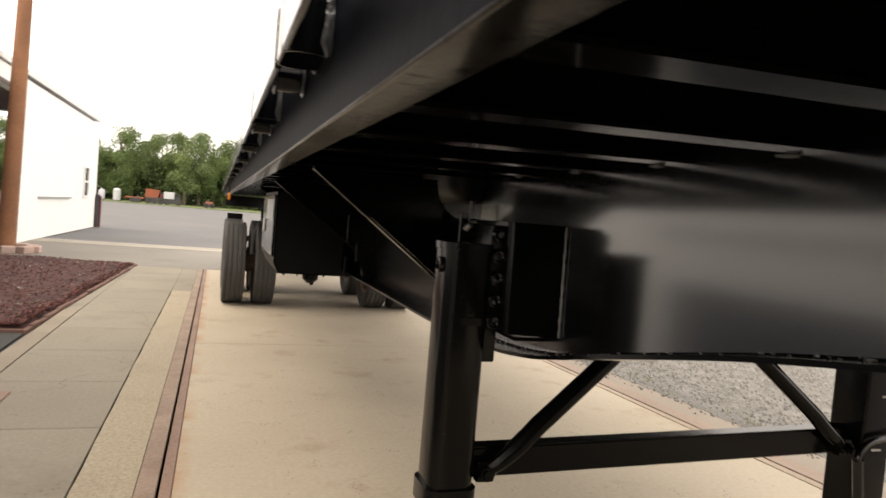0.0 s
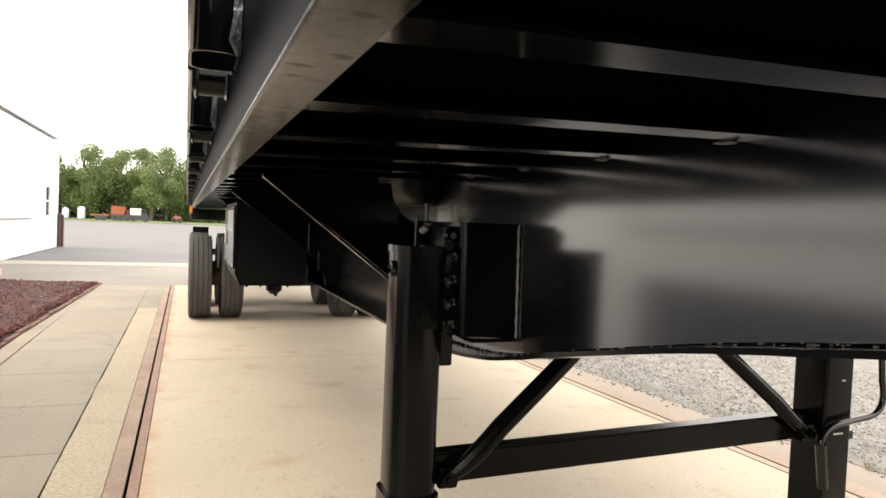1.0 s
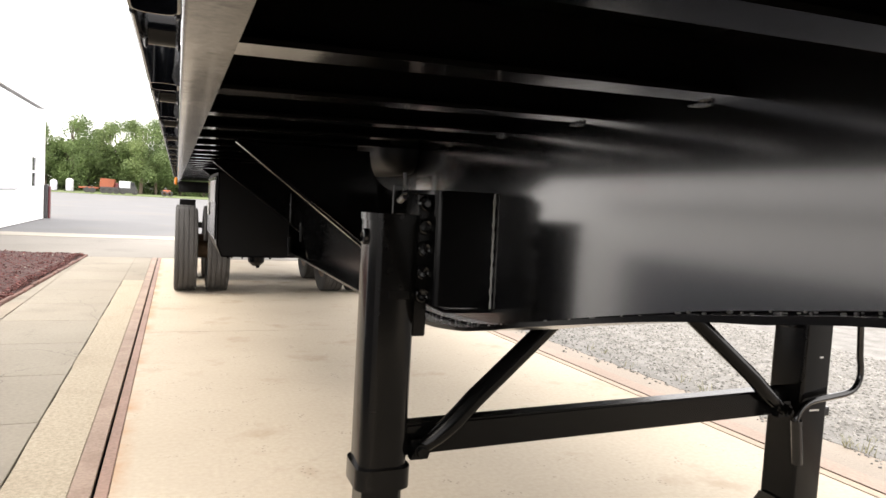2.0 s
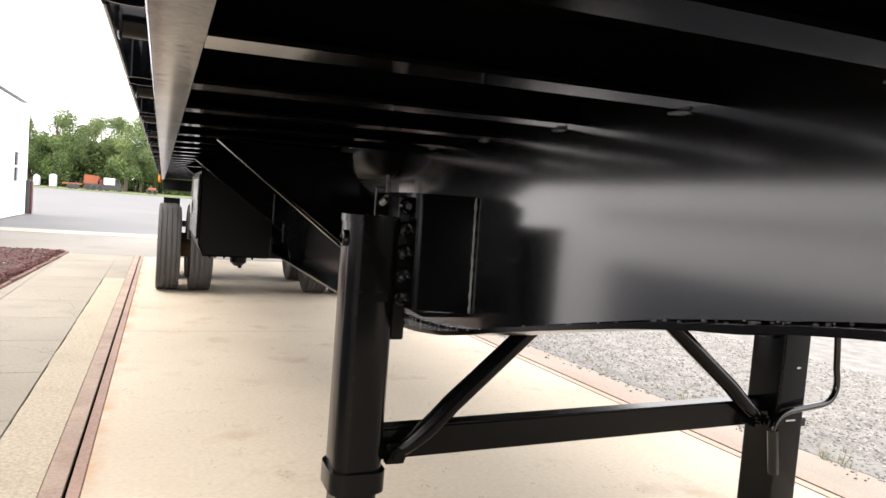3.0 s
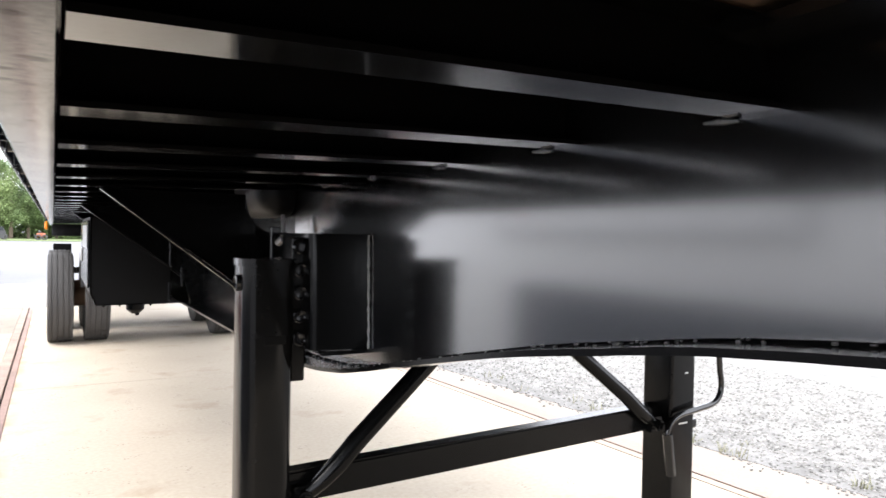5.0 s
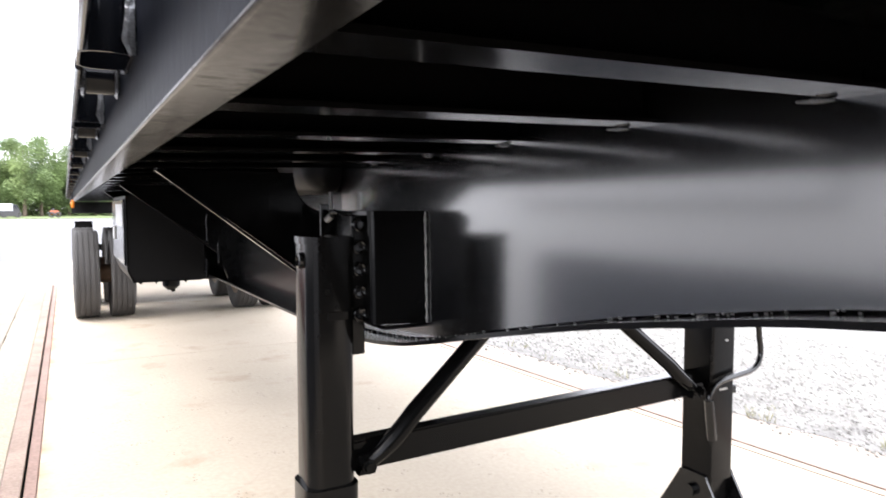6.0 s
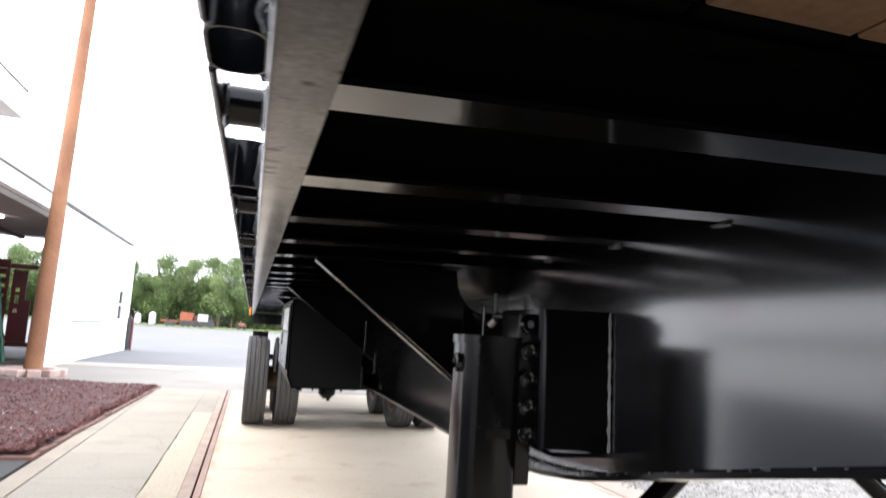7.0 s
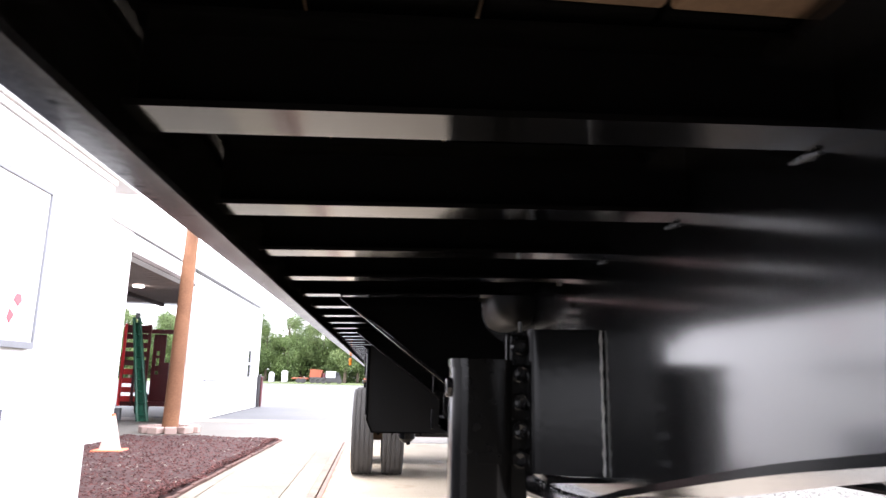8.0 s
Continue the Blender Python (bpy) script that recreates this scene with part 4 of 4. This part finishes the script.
for y in (6.70, 7.95):
    part("axle", T([(-0.88, y, 0.474), (0.77, y, 0.474)], 0.062, 16), M_BLACK, trailer)
    for s in (-1, 1):
        dual_wheel(s, y)
for s in (-1, 1):
    x0, x1 = sorted((X(s, 0.902), X(s, 1.127)))
    flap = part("mud_flap", B(x0, x1, 9.30, 9.312, 0.30, 1.0, bevel=0.003), M_CAN, trailer)
    part("flap_bracket", B(x0 + 0.01, x1 - 0.01, 9.315, 9.34, 0.97, 0.995), M_BLACK, flap)
    ml = part("marker_lamp", lathe(bmesh.new(), [(-0.036, 0.001), (-0.033, 0.009), (-0.02, 0.014), (0.018, 0.014), (0.032, 0.010), (0.036, 0.001)], (X(s, 1.180), 5.15, 1.222), "z", 14), M_AMBER, trailer, "amber marker lamp", smooth=True)
    part("lamp_bracket", B(X(s, 1.180) - 0.006, X(s, 1.180) + 0.006, 5.162, 5.18, 1.20, 1.32), M_BLACK, ml)
    part("tail_lamp", B(X(s, 1.10) - 0.035, X(s, 1.10) + 0.035, 10.905, 10.93, 1.11, 1.15, bevel=0.008), M_REDLENS, trailer, "red tail lamp")
part("rear_sill", B(-1.15, 1.04, 10.80, 10.90, 1.10, 1.285, bevel=0.005), M_BLACK, trailer)
part("rear_guard", B(-0.9, 0.9, 10.80, 10.88, 0.50, 0.60, bevel=0.005), M_BLACK, trailer)
for x in (-0.5, 0.5):
    part("guard_post", B(x - 0.04, x + 0.04, 10.80, 10.88, 0.60, 1.10), M_BLACK, trailer)
part("front_sill", B(-1.15, 1.04, -3.44, -3.36, 1.10, 1.285, bevel=0.005), M_BLACK, trailer)
part("coupler_plate", B(-0.42, 0.32, -3.3, -2.2, 1.085, 1.096), M_BLACK, trailer)
part("kingpin", T([(0, -2.6, 1.085), (0, -2.6, 1.0)], 0.03, 16), M_BLACK, trailer)


# ---- buildings ----
house = thing("scale_house", (-3.6, 0.5, 0), "small white scale house beside the walkway", "house")
HX, HY = -2.98, 3.83
part("wall", B(HX - 1.9, HX, -1.8, HY, 0.0, 2.47), M_WHITE, house)
# added panel, kept out of view: darkens what the lower beam web mirrors
part("unseen_dark_panel", B(HX + 0.001, HX + 0.010, -1.8, 2.66, 0.0, 0.86), M_PANEL, house, "blue-grey panel added out of view to darken the beam's reflection")
roof = part("roof", B(HX - 2.1, HX + 0.045, -2.1, HY + 0.43, 2.52, 2.74, bevel=0.005), M_WHITE2, house)
part("fascia_edge", B(HX + 0.046, HX + 0.052, -2.1, HY + 0.43, 2.728, 2.742), M_DKTRIM, roof)
part("soffit_trim", B(HX + 0.001, HX + 0.02, -1.8, HY, 2.475, 2.515), M_WHITE2, roof)
board = thing("notice_board", (HX + 0.02, 1.6, 1.74), "white notice board in a dark frame on the house wall", "notice board")
part("face", B(HX + 0.003, HX + 0.022, 0.3, 2.84, 1.22, 2.14), M_SIGN, board)
for y0, y1, z0, z1 in ((0.3, 2.857, 2.135, 2.170), (0.3, 2.857, 1.197, 1.237), (2.839, 2.857, 1.237, 2.135), (0.295, 0.32, 1.237, 2.135)):
    part("frame_bar", B(HX + 0.003, HX + 0.034, y0, y1, z0, z1, bevel=0.003), M_FRAME, board)
part("red_figure", prism(bmesh.new(), [(2.59, 1.46), (2.64, 1.43), (2.675, 1.46), (2.66, 1.50), (2.61, 1.50)], "x", HX + 0.0222, HX + 0.0255), M_SIGNRED, board)
part("red_figure", prism(bmesh.new(), [(2.54, 1.36), (2.57, 1.33), (2.61, 1.38), (2.56, 1.41)], "x", HX + 0.0222, HX + 0.0255), M_SIGNRED, board)
part("grey_figure", prism(bmesh.new(), [(2.48, 1.38), (2.53, 1.37), (2.57, 1.45), (2.51, 1.47)], "x", HX + 0.0222, HX + 0.0250), M_SIGNGREY, board)

BX = -5.0
depot = thing("depot_building", (-7.0, 14.0, 0), "long white depot with an open drive-through bay", "building")
part("wall", B(BX - 0.2, BX, 2.6, 9.88, 0.0, 3.35), M_WHITE, depot)
far_wall = part("wall", B(BX - 0.2, BX, 13.7, 22.6, 0.0, 3.25), M_WHITE, depot)
part("lintel", B(BX - 0.2, BX, 9.88, 13.7, 2.93, 3.30), M_WHITE, depot)
part("wall", B(BX - 1.6, BX - 0.2, 22.4, 22.6, 0.0, 3.25), M_WHITE, depot)
part("wall", B(BX - 6.2, BX - 6.0, 9.9, 18.0, 0.0, 3.2), M_WHITE, depot)
part("wall", B(BX - 6.0, BX - 0.2, 9.68, 9.88, 0.0, 3.2), M_WHITE, depot)
ceil = part("bay_ceiling", B(BX - 6.0, BX - 0.2, 9.9, 18.0, 3.0, 3.1), M_BAYCEIL, depot)
for i in range(28):
    part("ceiling_batten", B(BX - 5.9, BX - 0.25, 10.1 + 0.28 * i, 10.16 + 0.28 * i, 2.940, 2.999), M_BATTEN, ceil)
part("ceiling_beam", B(BX - 2.0, BX - 1.9, 10.0, 17.95, 2.86, 2.954), M_BAYCEIL, depot)
droof = part("roof", B(BX - 6.4, BX + 0.04, 2.4, 22.75, 3.36, 3.44), M_WHITE2, depot)
part("gutter", B(BX + 0.005, BX + 0.05, 2.4, 22.75, 3.325, 3.355, bevel=0.008), M_WHITE2, droof)
part("gutter_lip", B(BX + 0.041, BX + 0.047, 2.4, 22.75, 3.40, 3.42), M_WHITE2, droof)
part("lintel_trim", B(BX + 0.001, BX + 0.03, 9.88, 13.7, 2.93, 3.0), M_BAYCEIL, depot)
lampb = part("bay_lamp", lathe(bmesh.new(), [(-0.03, 0.001), (-0.03, 0.11), (0.0, 0.12), (0.0, 0.001)], (BX - 1.2, 13.8, 2.92), "z", 20), M_LAMP, depot, "round glowing ceiling lamp")
win = part("window", B(BX + 0.001, BX + 0.02, 20.35, 20.95, 0.99, 1.80), M_GLASS, depot)
for y0, y1, z0, z1 in ((20.3, 21.0, 1.80, 1.86), (20.3, 21.0, 0.93, 0.99), (20.3, 20.35, 0.99, 1.80), (20.95, 21.0, 0.99, 1.80), (20.35, 20.95, 1.37, 1.43)):
    part("window_frame", B(BX + 0.003, BX + 0.05, y0, y1, z0, z1, bevel=0.004), M_WHITE2, win)
part("wall_ledge", B(BX + 0.002, BX + 0.05, 15.2, 18.6, 0.90, 0.93), M_GREYTRIM, depot)
part("corner_post", B(BX + 0.004, BX + 0.115, 22.45, 22.70, 0.0, 1.05, bevel=0.02), M_DKTRIM, depot)
part("corner_guard", B(BX + 0.119, BX + 0.165, 22.5, 22.70, 0.0, 1.0, bevel=0.01), M_DKRED, depot)

pole = thing("utility_pole", (-4.675, 11.8, 0.0), "tall brown wooden utility pole", "pole")
pole_bm = bmesh.new()
tube(pole_bm, [(-4.675 + 0.012 * i, 11.8, 0.0 + 0.6 * i) for i in range(16)], [0.148 - 0.0045 * i for i in range(16)], 18)
part("shaft", pole_bm, M_POLE, pole, smooth=True)
surround = thing("pole_surround", (-4.675, 11.8, 0.0), "ring of pale red paving blocks round the pole", "paving blocks")
for i in range(10):
    a = 2 * math.pi * i / 10
    cx, cy = -4.675 + 0.42 * math.cos(a), 11.8 + 0.42 * math.sin(a)
    bk = B(-0.11, 0.11, -0.10, 0.10, 0.0, 0.12, bevel=0.012)
    bk.transform(Matrix.Translation((cx, cy, 0.0)) @ Matrix.Rotation(a, 4, "Z"))
    part("block", bk, M_BLOCK, surround)

cone = thing("traffic_cone", (-4.35, 8.1, 0.045), "faded orange traffic cone standing in the mulch", "traffic cone")
cz = 0.05
part("base", B(-4.53, -4.17, 7.92, 8.28, cz, cz + 0.03, bevel=0.01), M_CONE, cone)
part("body", T([(-4.35, 8.1, cz + 0.03), (-4.35, 8.1, cz + 0.45)], [0.13, 0.03], 24), M_CONEWHITE, cone, "sun-bleached pale cone body", smooth=True)
part("tip", T([(-4.35, 8.1, cz + 0.45), (-4.35, 8.1, cz + 0.48)], [0.03, 0.024], 16), M_CONE, cone)

rack = thing("stake_trailer", (-6.2, 15.5, 0), "dark red stake-sided trailer parked in the bay", "trailer")
for i in range(9):
    z = 0.40 + 0.202 * i
    part("gate_slat", B(-6.78, -6.26, 15.00, 15.04, z, z + 0.125, bevel=0.005), M_REDPAINT if i < 4 else M_DKRED, rack)
for x in (-6.81, -6.53, -6.26):
    part("stake", B(x, x + 0.06, 14.95, 15.0, 0.30, 2.16, bevel=0.005), M_REDPAINT if x < -6.75 else M_DKRED, rack)
for x0, x1, z0, z1 in ((-6.20, -5.81, 0.30, 1.02), (-6.20, -6.12, 1.02, 1.95), (-6.04, -5.81, 1.02, 1.30), (-6.04, -5.92, 1.30, 1.95), (-6.12, -6.04, 1.10, 1.22), (-6.12, -6.04, 1.40, 1.46), (-6.12, -6.04, 1.56, 1.95)):
    part("side_board", B(x0, x1, 15.20, 15.25, z0, z1, bevel=0.004), M_DKRED, rack)
part("top_bar", B(-6.81, -5.71, 15.06, 15.13, 1.96, 2.06, bevel=0.005), M_DKRED, rack)
part("bed", B(-6.81, -5.56, 15.06, 17.4, 0.30, 0.40), M_DKRED, rack)
for x in (-6.66, -5.80):
    part("tyre", lathe(bmesh.new(), [(-0.1, 0.12), (-0.1, 0.26), (-0.07, 0.29), (0.07, 0.29), (0.1, 0.26), (0.1, 0.12)], (x, 16.2, 0.29), "x", 24), M_RUBBER, rack, smooth=True)
part("crate", B(-6.84, -6.66, 14.80, 14.92, 0.0, 0.26, bevel=0.006), M_GREYTRIM, rack)
ladder = thing("loading_ramp", (-6.1, 14.7, 0), "green steel loading ramp leaning on the trailer", "ramp")
LB, LT = Vector((-6.14, 14.45, 0.0)), Vector((-6.60, 14.90, 2.30))
for dx in (0.0, 0.20):
    part("stringer", T([LB + Vector((dx, 0, 0)), LT + Vector((dx * 0.6, 0, 0))], 0.040, 8), M_GREEN, ladder)
for i in range(9):
    p = LB.lerp(LT, (i + 0.5) / 9)
    part("rung", T([p, p + Vector((0.20 - 0.08 * i / 9, 0, 0))], 0.028, 8), M_GREEN, ladder)
pan = bmesh.new()
pv = [pan.verts.new(q) for q in (LB + Vector((0, 0.05, 0)), LB + Vector((0.2, 0.05, 0)), LT + Vector((0.12, 0.05, -0.1)), LT + Vector((0, 0.05, -0.1)))]
pw = [pan.verts.new(v.co + Vector((0, 0.012, 0))) for v in pv]
pan.faces.new(pv), pan.faces.new(pw[::-1])
for k in range(4):
    pan.faces.new((pv[k], pw[k], pw[(k + 1) % 4], pv[(k + 1) % 4]))
part("tread_plate", pan, M_GREEN, ladder)
part("hook", B(-6.58, -6.48, 14.90, 14.95, 2.28, 2.42, bevel=0.01), M_GREYTRIM, ladder, "grey steel hook plate")


# ---- far vehicles ----
def far_wheel(x, y, r, parent):
    part("tyre", lathe(bmesh.new(), [(-0.12, r * 0.5), (-0.12, r * 0.9), (-0.08, r), (0.08, r), (0.12, r * 0.9), (0.12, r * 0.5)], (x, y, r), "y", 20), M_RUBBER, parent)


v = thing("dump_truck", (-9.2, 95, 0), "dull orange dump truck parked on the grass", "truck")
part("body", prism(bmesh.new(), [(-10.3, 0.85), (-8.7, 0.85), (-8.6, 1.85), (-10.2, 1.95)], "y", 94, 96.2), M_ORANGE, v)
part("chassis", B(-10.2, -8.15, 93.9, 95.9, 0.18, 0.85), M_DKTRIM, v)
part("cab", B(-8.56, -8.12, 94.1, 96.1, 0.55, 1.4, bevel=0.1), M_DKRED, v)
for x in (-9.8, -9.1, -8.35):
    far_wheel(x, 93.9, 0.40, v)
v = thing("pickup_truck", (-7.0, 95, 0), "white pickup truck with a utility body", "truck")
part("box_body", B(-8.05, -6.75, 94, 96, 0.80, 1.70, bevel=0.05), M_VANWHITE, v)
part("chassis", B(-8.0, -6.1, 93.95, 95.9, 0.2, 0.79), M_DKTRIM, v)
part("cab", prism(bmesh.new(), [(-6.72, 0.5), (-6.05, 0.5), (-6.05, 1.0), (-6.2, 1.1), (-6.35, 1.6), (-6.72, 1.6)], "y", 94.1, 95.9), M_DKTRIM, v)
part("side_window", prism(bmesh.new(), [(-6.65, 1.12), (-6.2, 1.12), (-6.33, 1.55), (-6.65, 1.55)], "y", 94.08, 94.095), M_GLASS, v)
for x in (-7.6, -6.2):
    far_wheel(x, 94.1, 0.38, v)
v = thing("flat_trailer", (-11.5, 95, 0), "low orange equipment trailer on the grass", "trailer")
part("bed", B(-12.65, -10.4, 94, 96, 0.55, 0.75, bevel=0.03), M_ORANGE, v)
part("chassis", B(-12.1, -10.7, 93.95, 95.7, 0.2, 0.54), M_DKTRIM, v)
for x in (-11.7, -11.1):
    far_wheel(x, 94.1, 0.36, v)
v = thing("tractor", (-2.4, 95, 0), "small orange tractor on the verge", "tractor")
part("body", B(-2.9, -1.9, 94.5, 95.5, 0.35, 0.85, bevel=0.08), M_ORANGE, v)
part("seat", B(-2.7, -2.4, 94.8, 95.2, 0.85, 1.1, bevel=0.05), M_DKTRIM, v)
for x in (-2.7, -2.0):
    far_wheel(x, 94.4, 0.35, v)
v = thing("storage_tank", (-14.0, 96, 0), "white storage tank before the trees", "tank")
part("shell", lathe(bmesh.new(), [(0.1, 0.01), (0.1, 0.45), (1.45, 0.45), (1.65, 0.28), (1.7, 0.01)], (-14.0, 97, 0), "z", 24), M_VANWHITE, v, smooth=True)
part("stand", B(-14.6, -13.4, 96.4, 97.6, 0.02, 0.1), M_DKTRIM, v)
v = thing("storage_tank", (-15.8, 97, 0), "grey storage tank before the trees", "tank")
part("shell", lathe(bmesh.new(), [(0.1, 0.01), (0.1, 0.4), (1.2, 0.4), (1.4, 0.25), (1.45, 0.01)], (-15.8, 97, 0), "z", 24), M_SIGNGREY, v, smooth=True)
part("stand", B(-16.2, -15.4, 96.6, 97.4, 0.02, 0.1), M_DKTRIM, v)


# ---- woods ----
def crown_mesh(seed, h, leaves, material):
    rng = random.Random(seed)
    verts, faces = [], []
    lobes = []
    for i in range(24):
        z = h * rng.uniform(0.18, 0.94)
        spread = h * 0.34 * math.sin(math.pi * min(0.95, (z / h - 0.12) / 0.95)) + 0.3
        a = rng.uniform(0, 6.28)
        lobes.append((Vector((math.cos(a) * spread * rng.uniform(0.2, 1), math.sin(a) * spread * rng.uniform(0.2, 1), z)), h * rng.uniform(0.085, 0.155)))
    for i in range(leaves):
        c, r = lobes[rng.randrange(len(lobes))]
        d = Vector((rng.gauss(0, 1), rng.gauss(0, 1), rng.gauss(0, 1))).normalized()
        p = c + d * r * (rng.random() ** 0.35)
        n = (d + 0.9 * Vector((rng.gauss(0, 1), rng.gauss(0, 1), rng.gauss(0, 1)))).normalized()
        u = n.orthogonal().normalized()
        v2 = n.cross(u)
        s = rng.uniform(0.055, 0.125)
        k = len(verts)
        verts += [p + u * s, p + v2 * s * 0.7, p - u * s, p - v2 * s * 0.7]
        faces.append((k, k + 1, k + 2, k + 3))
    me = bpy.data.meshes.new("crown")
    me.from_pydata(verts, [], faces)
    me.materials.append(material)
    return me, lobes


def tree(seed, h, x, y, leaves, material):
    t = thing("tree", (x, y, 0), "broadleaf tree in full summer leaf at the wood's edge", "tree", "trees at the far edge of the lot")
    me, lobes = crown_mesh(seed, h, leaves, material)
    crown = new("crown", me)
    crown.parent = t
    bm = bmesh.new()
    tube(bm, [(0, 0, -0.1), (0.05, 0.03, h * 0.25), (0.0, 0.08, h * 0.55), (0.1, 0, h * 0.85)], [h * 0.022, h * 0.018, h * 0.012, h * 0.004], 8)
    for c, r in lobes[:7]:
        z0 = max(h * 0.22, c.z - h * 0.22)
        tube(bm, [(0.03, 0.03, z0), ((c.x) * 0.5, c.y * 0.5, (z0 + c.z) / 2), tuple(c)], [h * 0.009, h * 0.006, h * 0.002], 6)
    trunk = put_mesh("trunk", bm, M_BARK)
    trunk.parent = t
    return t


rng = random.Random(5)
KINDS = [tree(11 + i, 10.6, -60 - 7 * i, 118, 17000, M_LEAF if i % 2 else M_LEAF2) for i in range(4)]
for i in range(44):
    x = -46 + 1.82 * i + rng.uniform(-0.7, 0.7)
    y = 108 + rng.uniform(-2.5, 9)
    src = KINDS[i % 4]
    sc = rng.uniform(0.95, 1.13)
    cp = copy_thing(src, pose(x, y, 0, 0, 0, rng.uniform(0, 360)))
    cp.scale = (sc * rng.uniform(0.95, 1.15), sc, sc * rng.uniform(0.93, 1.06))
rngw = random.Random(9)
verts, faces = [], []
for i in range(110000):
    x, y = rngw.uniform(-70, 70), rngw.uniform(112, 128)
    z = (rngw.random() ** 1.25) * (7.0 + 1.4 * noise.noise((x * 0.16, y * 0.1, 0)) + 1.0 * noise.noise((x * 0.6, 0, 3)))
    n = Vector((rngw.gauss(0, 1), rngw.gauss(0, 1) - 0.6, rngw.gauss(0, 1))).normalized()
    u = n.orthogonal().normalized()
    w = n.cross(u)
    s = rngw.uniform(0.14, 0.30)
    p = Vector((x, y, z))
    k = len(verts)
    verts += [p + u * s, p + w * s * 0.7, p - u * s, p - w * s * 0.7]
    faces.append((k, k + 1, k + 2, k + 3))
me = bpy.data.meshes.new("woods")
me.from_pydata(verts, [], faces)
me.materials.append(M_LEAF)
tagged(new("woods", me), "dense dark green woods behind the edge trees", "woods", kind="stuff")


# ---- loose stuff ----
def scatter(name, count, area, size, material, label, category, seed, flat, zfun, inside=None):
    r = random.Random(seed)
    base = bmesh.new()
    bmesh.ops.create_icosphere(base, subdivisions=1, radius=1.0) if not flat else box(base, -1, 1, -0.32, 0.32, -0.16, 0.16)
    bv = [v.co.copy() for v in base.verts]
    bf = [[v.index for v in f.verts] for f in base.faces]
    base.verts.index_update()
    bf = [[v.index for v in f.verts] for f in base.faces]
    base.free()
    vs, fs = [], []
    for _ in range(count):
        u = r.random() ** 1.5
        x, y = r.uniform(area[0], area[1]), area[2] + (area[3] - area[2]) * u
        if inside and not inside(x, y):
            continue
        s = r.uniform(*size)
        m = Matrix.Translation((x, y, zfun(x, y) + s * (0.1 if not flat else 0.15))) @ Euler((r.uniform(-0.5, 0.5), r.uniform(-0.5, 0.5), r.uniform(0, 6.3))).to_matrix().to_4x4() @ Matrix.Diagonal((s, s * r.uniform(0.6, 1), s * r.uniform(0.5, 0.9), 1))
        k = len(vs)
        vs += [m @ c for c in bv]
        fs += [[k + i for i in f] for f in bf]
    me = bpy.data.meshes.new(name)
    me.from_pydata(vs, [], fs)
    me.materials.append(material)
    return tagged(new(name, me), label, category, kind="stuff")


scatter("gravel_stones", 26000, (1.75, 4.6, -0.8, 6.0), (0.006, 0.014), M_STONE, "loose pale crushed gravel stones", "gravel", 3, False, lambda x, y: 0.0015, lambda x, y: x > gravel_edge(y) - 0.10 + 0.12 * noise.noise((x * 4, y * 4, 1)) + 0.45 * (math.sin(x * 1298.9 + y * 782.3) * 43758.5 % 1.0) ** 2)
scatter("mulch_chips", 24000, (-4.98, -2.48, 4.56, 10.44), (0.012, 0.036), M_CHIP, "loose red mulch chips", "mulch", 4, True, bed_height, lambda x, y: x < bed_edge(y) - 0.01)
scatter("pale_chips", 260, (-4.98, -2.48, 4.6, 10.4), (0.010, 0.024), M_KERB, "a few pale bleached chips among the mulch", "mulch", 8, True, lambda x, y: bed_height(x, y) + 0.012, lambda x, y: x < bed_edge(y) - 0.03)


# weeds and dry grass between the concrete strip and the gravel
rw = random.Random(21)
verts, faces = [], []
for c in range(18):
    cy = rw.uniform(-0.6, 3.2)
    cx = gravel_edge(cy) + abs(rw.gauss(0.0, 0.10))
    for _ in range(rw.randrange(5, 16)):
        a, hgt, lean = rw.uniform(0, 6.28), rw.uniform(0.02, 0.075), rw.uniform(0.01, 0.05)
        x, y = cx + rw.gauss(0, 0.02), cy + rw.gauss(0, 0.02)
        dx, dy = math.cos(a), math.sin(a)
        w = 0.0022
        k = len(verts)
        verts += [(x - dy * w, y + dx * w, -0.01), (x + dy * w, y - dx * w, -0.01), (x + dx * lean * 0.5 + dy * w, y + dy * lean * 0.5 - dx * w, hgt * 0.6), (x + dx * lean * 0.5 - dy * w, y + dy * lean * 0.5 + dx * w, hgt * 0.6), (x + dx * lean, y + dy * lean, hgt)]
        faces += [(k, k + 1, k + 2, k + 3), (k + 3, k + 2, k + 4)]
me = bpy.data.meshes.new("weeds")
me.from_pydata(verts, [], faces)
me.materials.append(M_WEED)
tagged(new("weeds", me), "sparse dry weeds along the edge of the gravel", "weeds", kind="stuff")
